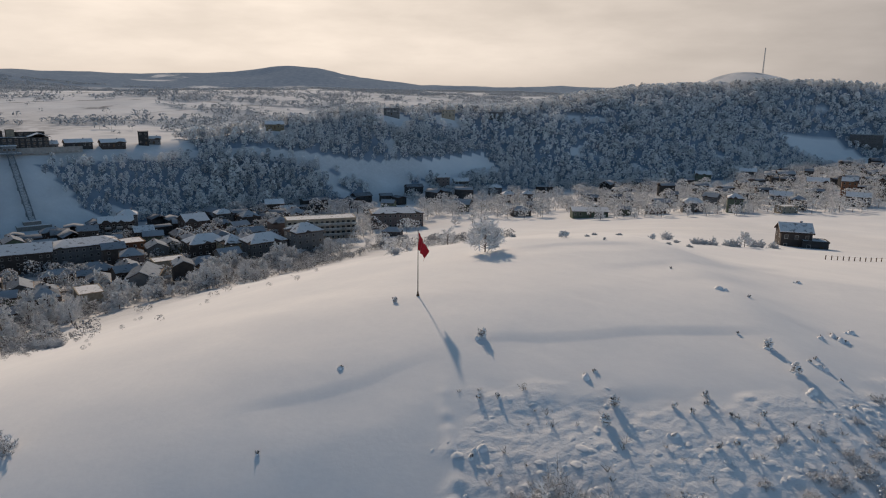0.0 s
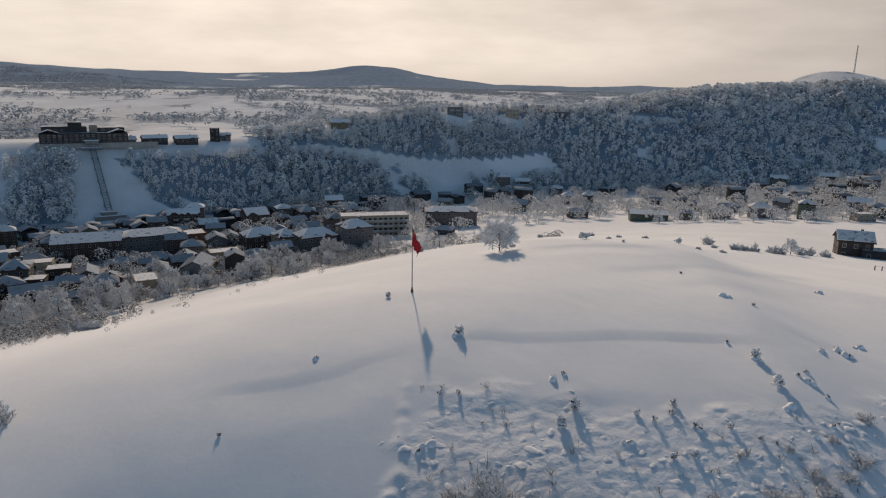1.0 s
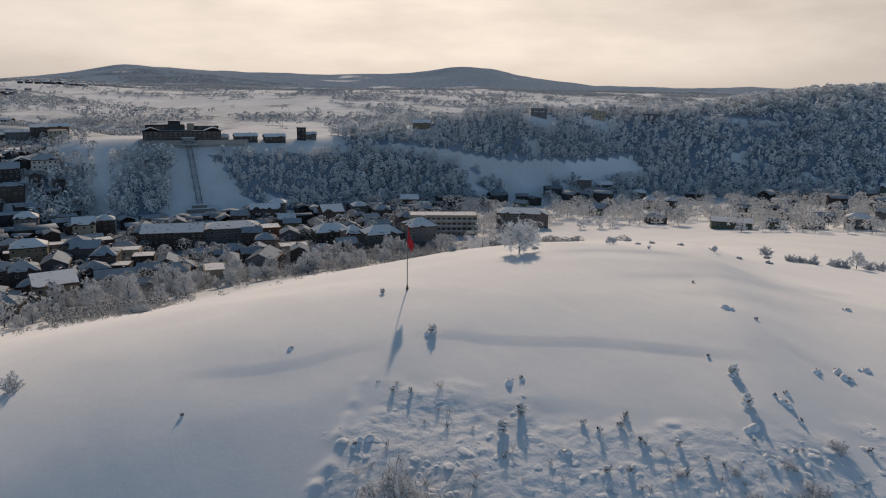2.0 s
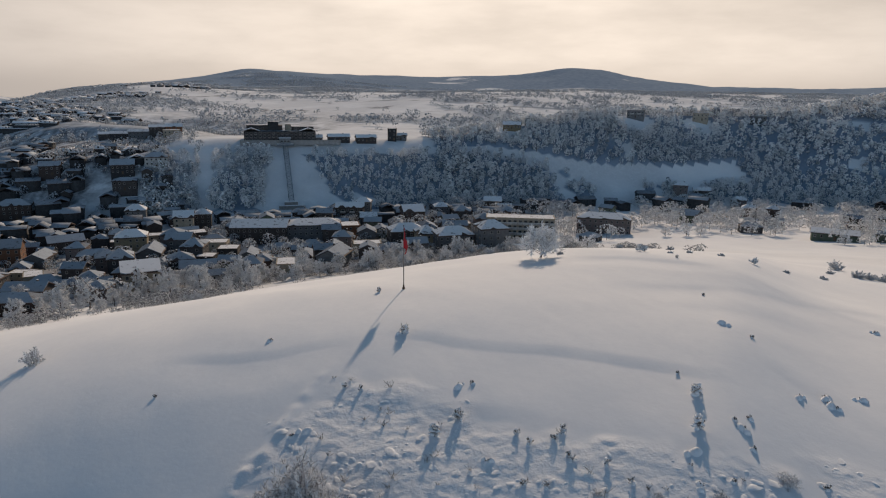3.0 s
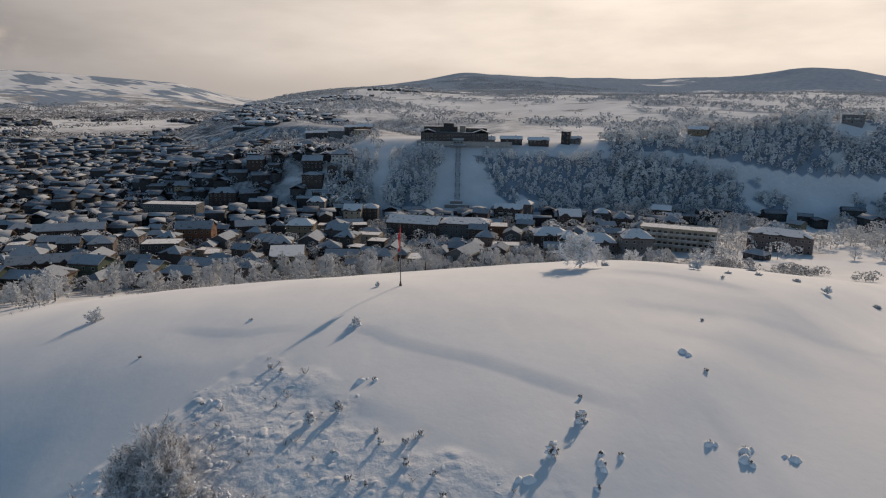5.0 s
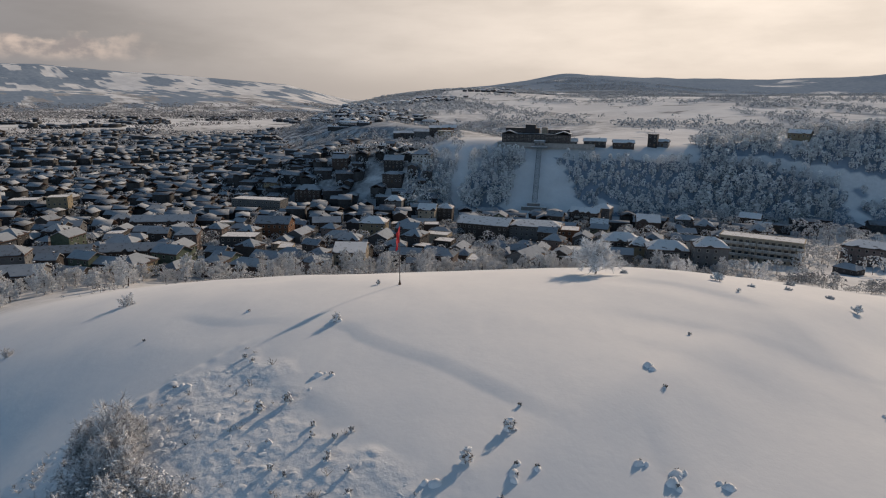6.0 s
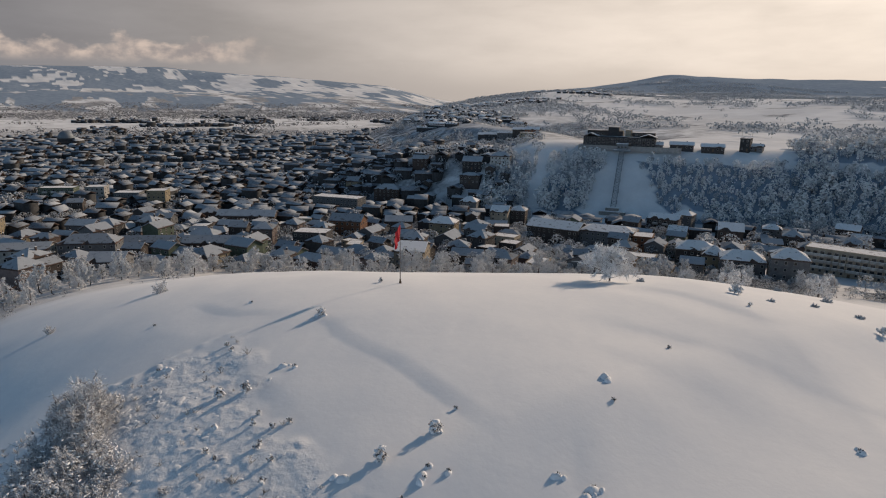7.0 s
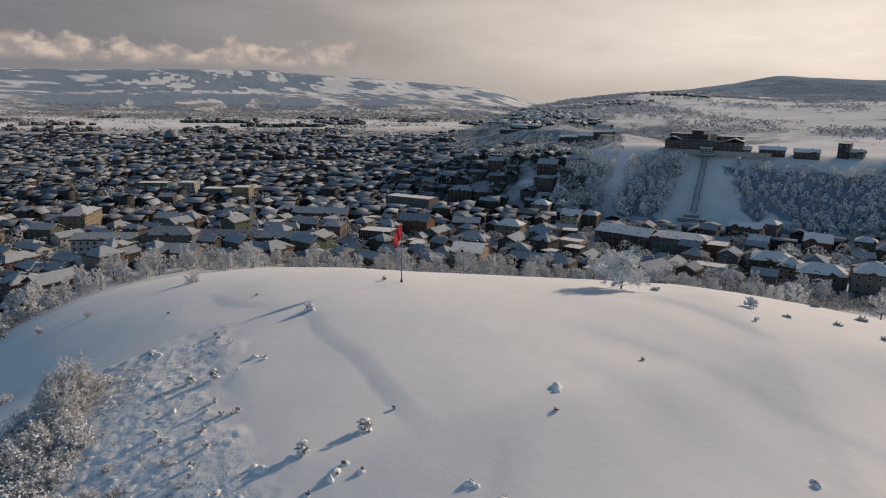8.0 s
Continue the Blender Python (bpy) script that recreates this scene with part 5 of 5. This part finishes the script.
def build_flag():
    x, y = -5.5, 96.8
    z = gz(x, y)
    pole = thing("flagpole", "slim grey steel flagpole standing in the snow", "flagpole", pose(x, y, z))
    bm = bmesh.new()
    for a, b, r0, r1 in ((-0.5, 5.2, 0.085, 0.07), (5.2, 10.1, 0.065, 0.045)):
        bmesh.ops.create_cone(bm, cap_ends=True, segments=12, radius1=r0, radius2=r1, depth=b - a, matrix=Matrix.Translation((0, 0, (a + b) / 2)))
    me = bpy.data.meshes.new("pole")
    bm.to_mesh(me)
    bm.free()
    me.materials.append(M_POLE)
    part("pole", me, pole)
    bm = bmesh.new()
    bmesh.ops.create_cone(bm, cap_ends=True, segments=12, radius1=0.24, radius2=0.2, depth=0.7, matrix=Matrix.Translation((0, 0, 0.0)))
    bmesh.ops.create_cone(bm, cap_ends=True, segments=12, radius1=0.14, radius2=0.12, depth=0.5, matrix=Matrix.Translation((0, 0, 0.5)))
    me = bpy.data.meshes.new("foot")
    bm.to_mesh(me)
    bm.free()
    me.materials.append(M_WOOD)
    part("foot", me, pole, "dark sleeve at the foot")
    bm = bmesh.new()
    bmesh.ops.create_uvsphere(bm, u_segments=12, v_segments=8, radius=0.1, matrix=Matrix.Translation((0, 0, 10.15)))
    me = bpy.data.meshes.new("finial")
    bm.to_mesh(me)
    bm.free()
    me.materials.append(M_POLE)
    part("finial", me, pole)
    # the cloth hangs limp, its free end dropped down beside the pole
    n, m = 26, 20
    verts = []
    for j in range(m + 1):
        v = j / m
        for i in range(n + 1):
            u = i / n
            out = 0.08 + 2.5 * u * (1 - 0.42 * v * u)
            fall = 0.05 + 2.7 * v + 2.4 * u ** 1.1 - 1.0 * u * v
            wave = 0.16 * math.sin(u * 8.5 + v * 2.2) * u ** 0.5 + 0.07 * math.sin(u * 19 + v * 5)
            verts.append((out, wave, 10.0 - fall))
    faces = [(j * (n + 1) + i, j * (n + 1) + i + 1, (j + 1) * (n + 1) + i + 1, (j + 1) * (n + 1) + i) for j in range(m) for i in range(n)]
    flag = tagged(new("flag", raw_mesh("flag", verts, faces, [M_CLOTH], smooth=True)), "plain red cloth flag hanging limp from its pole", "flag")
    flag.matrix_world = pose(x, y, z, 0, 0, -50)
    thick = flag.modifiers.new("thick", "SOLIDIFY")
    thick.thickness = 0.015


build_flag()


def snow_lump(seed, wide, high, lean=0.0):
    """A rounded, uneven cap of snow."""
    rng = chance(seed)
    n, m = 14, 6
    v = [(0, 0, high)]
    bumps = rng.uniform(0.6, 1.3, n)
    bumps = (bumps + np.roll(bumps, 1)) / 2
    for j in range(1, m + 1):
        a = 1.12 * j / m
        for i in range(n):
            t = i / n * 2 * math.pi
            r = wide * 0.9 * a * (bumps[i] * 0.6 + 0.4) * (1 + 0.04 * rng.normal())
            v.append((r * math.cos(t) * 1.1 + lean * (1 - a), r * math.sin(t) * 0.8, high * max(0, 1 - a ** 2.4) ** 1.3 * (1 + 0.08 * rng.normal()) - (0.2 if j == m else 0)))
    f = [(0, 1 + i, 1 + (i + 1) % n) for i in range(n)]
    f += [(1 + (j - 1) * n + i, 1 + j * n + i, 1 + j * n + (i + 1) % n, 1 + (j - 1) * n + (i + 1) % n) for j in range(1, m) for i in range(n)]
    return raw_mesh("snow_cap", v, f, [M_SNOW], smooth=True)


def snow_load(seed, count, tall, spread, size, low=0.35):
    """Pillows of snow that lie on the outer twigs of a bush, as one mesh."""
    rng = chance(seed)
    verts, faces = [], []
    n, m = 7, 4
    for k in range(count):
        turn, rise = rng.uniform(0, 2 * math.pi), low + (0.97 - low) * rng.random() ** 0.8
        out = math.sqrt(1 - rise * rise) * spread * rng.uniform(0.75, 0.95)
        c = np.array([math.cos(turn) * out, math.sin(turn) * out, rise * tall * rng.uniform(0.84, 0.95)])
        w, d, h = size * rng.uniform(0.3, 1.3), size * rng.uniform(0.25, 0.7), size * rng.uniform(0.16, 0.34)
        ca, sa = math.cos(turn + rng.normal(0, 0.5)), math.sin(turn + rng.normal(0, 0.5))
        base = len(verts)
        for j in range(m + 1):
            a = math.pi * j / m
            for i in range(n):
                t = 2 * math.pi * i / n
                r = math.sin(a) * rng.uniform(0.75, 1.15)
                p, q, u = r * math.cos(t) * d, r * math.sin(t) * w, math.cos(a) * h
                verts.append(c + np.array([p * ca - q * sa, p * sa + q * ca, u - 0.45 * max(0, p)]))
        faces += [(base + j * n + i, base + (j + 1) * n + i, base + (j + 1) * n + (i + 1) % n, base + j * n + (i + 1) % n) for j in range(m) for i in range(n)]
    return raw_mesh("snow", verts, faces, [M_SNOW], smooth=True)


TUFT = [dict(tall=t, spread=s, stem=0, limbs=n, boughs=4, twigs=4, thick=0.05, twig=w, upright=1.7, knobs=w * 3) for t, s, n, w in ((2.0, 1.25, 14, 0.026), (1.3, 0.9, 12, 0.024), (1.1, 0.7, 6, 0.022), (0.6, 0.5, 8, 0.02))]


def tuft(x, y, k, cap, seed, label, name="snowy_tuft", group="tufts on the hilltop"):
    m = pose(x, y, gz(x, y) - 0.05, 0, 0, seed * 47)
    root = thing(name, label, "shrub" if k < 2 else "tuft", m, group)
    _, crown = tree_meshes(400 + seed, **TUFT[k])
    part("crown", raw_mesh("crown", *crown, [M_GRASS]), root)
    s = TUFT[k]
    if k < 3:
        tagged(part("snow", snow_load(450 + seed, (22, 14, 9)[k], s["tall"] * 0.75, s["spread"] * 0.5, (0.30, 0.22, 0.16)[k], 0.1), root, "clots of snow on the stalks"), kind="stuff")
    if cap:
        part("snow_cap", snow_lump(seed, cap, cap * 0.62, 0.1), root, "rounded cap of snow", pose(0.25 * cap, 0.2 * cap, 0.05))
        if cap > 0.45:
            part("snow_cap", snow_lump(seed + 60, cap * 0.6, cap * 0.42), root, "smaller cap of snow", pose(-0.95 * cap, 0.35 * cap, 0.03, 0, 0, 50))


def build_tufts():
    seed = 0
    tall = ((3.6, 80.2), (17.4, 66.4), (16.0, 63.8), (39.2, 78.6), (39.9, 72.8), (-8.8, 94.8))
    for n, (x, y) in enumerate(tall):
        seed += 1
        tuft(x, y, 0 if n < 5 else 1, (0.7, 0.3, 0.35, 0.45, 0.4, 0.3)[n], seed, "rimed shrub half buried in the snow", "hill_shrub", "shrubs on the hilltop")
    stalks = ((5.0, 67.6), (23.8, 66.2), (27.5, 66.6), (27.9, 68.2), (25.5, 65.2), (29.9, 64.4), (32.9, 65.0), (28.5, 60.8), (35.4, 63.5), (26.6, 60.3), (2.9, 67.4), (31.0, 134.6), (29.5, 64.9), (51.1, 71.2))
    for x, y in stalks:
        seed += 1
        tuft(x, y, 2, 0.28, seed, "dry stalks standing out of the snow")
    lumps = ((15.2, 71.5), (16.5, 72.4), (22.6, 61.9), (40.1, 69.0), (43.1, 75.8), (43.9, 74.9), (45.0, 72.3), (49.1, 85.0), (52.0, 85.6), (52.8, 85.2), (55.3, 88.4), (43.5, 67.0), (41.0, 65.3), (40.7, 98.2), (-13.5, 74.7), (51.7, 86.7), (44.4, 77.0), (59.4, 111.6), (3.0, 60.0), (2.0, 59.0))
    for x, y in lumps:
        seed += 1
        tuft(x, y, 3, (0.45, 0.65, 0.4, 0.55, 0.75)[seed % 5], seed, "small tussock under a cap of snow", "snowy_tussock", "tussocks on the hilltop")
    specks = ((37.3, 111.2), (44.1, 95.9), (36.9, 82.2), (-19.9, 61.0), (6.4, 139.0))
    for x, y in specks:
        seed += 1
        tuft(x, y, 3, 0.2, seed, "single dry sprig in the snow")
    for x, y, s in ((-49.5, 65.2, 1.15), (-48, 45.6, 0.8), (-57.5, 35, 0.8)):
        m = pose(x, y, gz(x, y), 0, 0, x * 7) @ Matrix.Scale(s, 4)
        make_tree("round_bush", "rounded rimed bush on the open slope", "bush", "bushes on the open slope", m, 500 + int(s * 10 - x), M_TWIG, tall=2.7, spread=1.9, stem=0, limbs=24, boughs=8, twigs=7, thick=0.1, twig=0.026, dome=True, knobs=0.07)


build_tufts()


def build_near_bushes():
    # the thorn tree and its thicket on the near slope
    for n, (x, y, t, s) in enumerate(((9.2, 50.8, 7.6, 4.2), (12.6, 50.0, 6.0, 3.6), (7.2, 48.6, 6.0, 3.6))):
        make_tree("thorn_tree", "dense thorn tree white with rime", "tree", "thicket on the near slope", pose(x, y, gz(x, y) - 0.2, 0, 0, n * 70), 600 + n, M_TWIG,
                  tall=t, spread=s, stem=0, limbs=84, boughs=12, twigs=9, thick=0.16, twig=0.027, knobs=0.055, dome=True)
    shapes = []
    for n, (x, y, t) in enumerate(((16.5, 49.5, 4.6), (21.5, 52.5, 2.8), (23.5, 49, 4.0), (27, 51, 2.8), (32.5, 51.5, 2.4), (20, 47.5, 4.6), (29.5, 47.5, 3.8), (15, 45.5, 4.4), (25, 44, 4.4), (6, 53.5, 2.0),
                                   (36.5, 56.2, 1.9), (39.5, 57.5, 1.8), (33, 54.5, 1.8), (42, 60, 1.4), (-12, 38, 2.4), (32.9, 61.3, 0.9), (37.8, 62.7, 0.9), (42.7, 64.8, 1.0), (44.4, 62.7, 1.7), (34.4, 57.0, 1.2), (39.2, 59.6, 1.5), (29.4, 56.1, 1.1), (47.8, 69.7, 1.6),
                                   (18.5, 51, 3.4), (22, 45.5, 4.6), (12, 46.5, 4.6), (27.5, 48.5, 3.4), (18, 43.5, 4.6), (31, 50, 2.8), (35.5, 52.5, 2.4), (24, 51.5, 2.4), (40.5, 55, 2.2))):
        if n >= 5:
            first, size = shapes[n % 5]
            copy_thing(first, pose(x, y, gz(x, y) - 0.2, 0, 0, n * 53) @ Matrix.Scale(t / size, 4))
            continue
        bush = make_tree("bramble_bush", "arching bramble bush loaded with snow", "bush", "thicket on the near slope", pose(x, y, gz(x, y) - 0.2, 0, 0, n * 53), 620 + n, M_TWIG,
                  tall=t * 0.9, spread=t * 0.8 + 0.5, stem=0, limbs=44, boughs=10, twigs=8, thick=0.11, twig=0.025, droop=0.4, knobs=0.05, dome=True)
        tagged(part("snow", snow_load(660 + n, 34, t * 0.86, t * 0.76 + 0.45, 0.13 + 0.02 * t), bush, "pillows of snow on the twigs"), kind="stuff")
        shapes.append((bush, t))
    # small brush all over the rough ground
    rng = chance(90)
    x, y = scatter(rng, -2, 75, 35, 72, 1.25)
    k = rough_zone(x, y) * (0.25 + 0.75 * sstep(64, 50, y - 0.25 * np.maximum(0, x - 25)))
    ok = rng.random(len(x)) < k * 0.30 * (0.4 + 1.2 * vnoise(x / 4, y / 4, 91))
    x, y = x[ok], y[ok]
    verts, faces = [], []
    for n, (a, b) in enumerate(zip(x, y)):
        z = gz(a, b)
        size = rng.uniform(0.25, 0.9)
        for j in range(10):
            p = np.array([a, b, z - 0.05]) + rng.normal(0, 0.08, 3) * (1, 1, 0)
            q = p + np.array([rng.normal(0, 0.45), rng.normal(0, 0.45), rng.uniform(0.4, 1.0)]) * size
            prism((verts, faces), p, q, 0.022, 0.01)
            for i in range(2):
                c = p + (q - p) * rng.uniform(0.4, 0.9)
                prism((verts, faces), c, c + rng.normal(0, 0.22, 3) * size, 0.016, 0.007)
    # humps of snow over buried grass and stones
    x, y = scatter(rng, -2, 78, 35, 80, 0.62)
    k = rough_zone(x, y) * (0.35 + 0.65 * sstep(66, 52, y - 0.25 * np.maximum(0, x - 25)))
    ok = rng.random(len(x)) < k * 0.34 * (sstep(0.35, 0.75, vnoise(x / 6, y / 6, 93)) + 0.12)
    x, y = x[ok], y[ok]
    c = len(x)
    z = ground_z(x, y)
    size = rng.gamma(2.2, 0.06, c) + 0.12
    long, turn, high = rng.uniform(1.0, 2.0, c), rng.normal(0.4, 0.9, c), rng.uniform(0.14, 0.36, c)
    i, j = np.meshgrid(np.arange(10), np.arange(4), indexing="ij")
    i, j = i.ravel(), j.ravel()
    t, a = i / 10 * 2 * np.pi, np.array([0.15, 0.45, 0.8, 1.25])[j]
    wob = 1 + rng.normal(0, 0.12, (c, len(i)))
    p = size[:, None] * long[:, None] * np.cos(t) * a * wob
    q = size[:, None] * np.sin(t) * a * wob
    u = size[:, None] * high[:, None] * np.exp(-2.6 * a * a) * (1 + rng.normal(0, 0.06, (c, len(i))))
    ct, st = np.cos(turn)[:, None], np.sin(turn)[:, None]
    pts = np.stack([x[:, None] + p * ct - q * st, y[:, None] + p * st + q * ct, z[:, None] + u - 0.06 * (j == 3) - 0.03], -1).reshape(-1, 3)
    ring = [(ii * 4 + jj, ii * 4 + jj + 1, (ii + 1) % 10 * 4 + jj + 1, (ii + 1) % 10 * 4 + jj) for ii in range(10) for jj in range(3)]
    ring += [(0, 4, 8, 12), (0, 12, 16, 20), (0, 20, 24, 28), (0, 28, 32, 36)]
    quads = np.concatenate([np.arange(c)[:, None] * 40 + np.array(f) for f in ring])
    humps = grid_mesh("snow_humps", pts, quads, [M_SNOW])
    humps.polygons.foreach_set("use_smooth", np.ones(len(humps.polygons), bool))
    tagged(new("snow_humps", humps), "humps of snow over rough grass", "snow", kind="stuff")
    tagged(new("rough_brush", raw_mesh("rough_brush", verts, faces, [M_GRASS])), "dry frosted stems through the snow on rough ground", "brush", kind="stuff")


build_near_bushes()


def build_crest_trees():
    shape = dict(tall=6.4, spread=5.6, stem=0.24, limbs=24, boughs=10, twigs=8, thick=0.18, twig=0.075)
    make_tree("crest_tree", "broad rimed tree on the crest of the hill", "tree", "trees on the crest", pose(6.2, 131.0, gz(6.2, 131), 0, 0, 30), 700, **shape)
    for n, (x, y, t) in enumerate(((-20, 205, 7.5), (-14, 190, 5.0), (-2, 210, 8.0), (140, 395, 6.5), (88, 395, 6.5), (110, 402, 6.0), (170, 400, 8.5), (250, 430, 10.0), (10, 402, 9.0), (0, 396, 7.0), (18, 408, 8.0), (-28, 385, 8.0), (215, 420, 8.0), (190, 455, 8.0), (130, 470, 7.0), (112, 423, 6.0), (143, 431, 6.0), (164, 410, 6.5), (82, 184, 5.0), (44, 145, 1.6), (23.3, 141.6, 1.8), (24.2, 141.4, 1.5))):
        make_tree("field_tree", "bare rimed tree by the snowy field", "tree", "trees by the field", pose(x, y, gz(x, y) - 0.1, 0, 0, n * 40), 720 + n,
                  tall=t, spread=t * 0.58, stem=0.28, limbs=14, boughs=7, twigs=7, thick=0.02 * t + 0.03, twig=0.09)
    for n, (x, y, t) in enumerate(((62.9, 193, 2.6), (65.5, 177, 2.0), (71, 179.5, 2.2), (76.7, 182, 2.4), (90, 192.6, 2.6), (96, 196, 2.2), (68, 178, 1.7), (79, 183, 2.0), (86, 188, 2.2), (60, 176, 1.6), (27, 161, 1.6), (-14.4, 157.4, 1.8), (29, 142.7, 1.0), (32, 149, 1.1), (38, 150.5, 1.2), (8.7, 136.4, 1.2), (15, 166, 1.5), (50, 152, 1.2), (57, 158, 1.4), (-86, 132, 2.6), (-90, 135, 2.2), (-95, 139, 2.8), (-103, 144, 2.6), (-82, 128, 1.8))):
        make_tree("crest_shrub", "low shrub white with rime on the crest", "shrub", "shrubs along the crest", pose(x, y, gz(x, y) - 0.1, 0, 0, n * 61), 770 + n, M_BELT,
                  tall=t * (1.2 if t > 1.6 else 0.7), spread=t * (1.15 if t > 1.6 else 0.8), stem=0, limbs=26, boughs=8, twigs=7, thick=0.09, twig=0.045, dome=True)
    # a post fence below the brown house
    fence = thing("field_fence", "old wooden post fence in the snow", "fence", pose(92.5, 162, gz(92.5, 162)))
    post = box_mesh("post", [M_WOOD, M_SNOW], (-0.09, 0.09, -0.09, 0.09, -0.6, 1.1), (-0.1, 0.1, -0.1, 0.1, 1.1, 1.2, 1))
    last = None
    for n in range(26):
        x, y = n * 2.25, n * 1.31
        z = gz(92.5 + x, 162 + y) - gz(92.5, 162)
        part("post", post, fence, "", pose(x, y, z))
        if last:
            rail = ([], [])
            for k in (0.95,):
                beam(rail, (last[0], last[1], last[2] + k), (x, y, z + k), 0.012)
            part("rail", raw_mesh("rail", *rail, [M_WOOD]), fence)
        last = (x, y, z)


build_crest_trees()
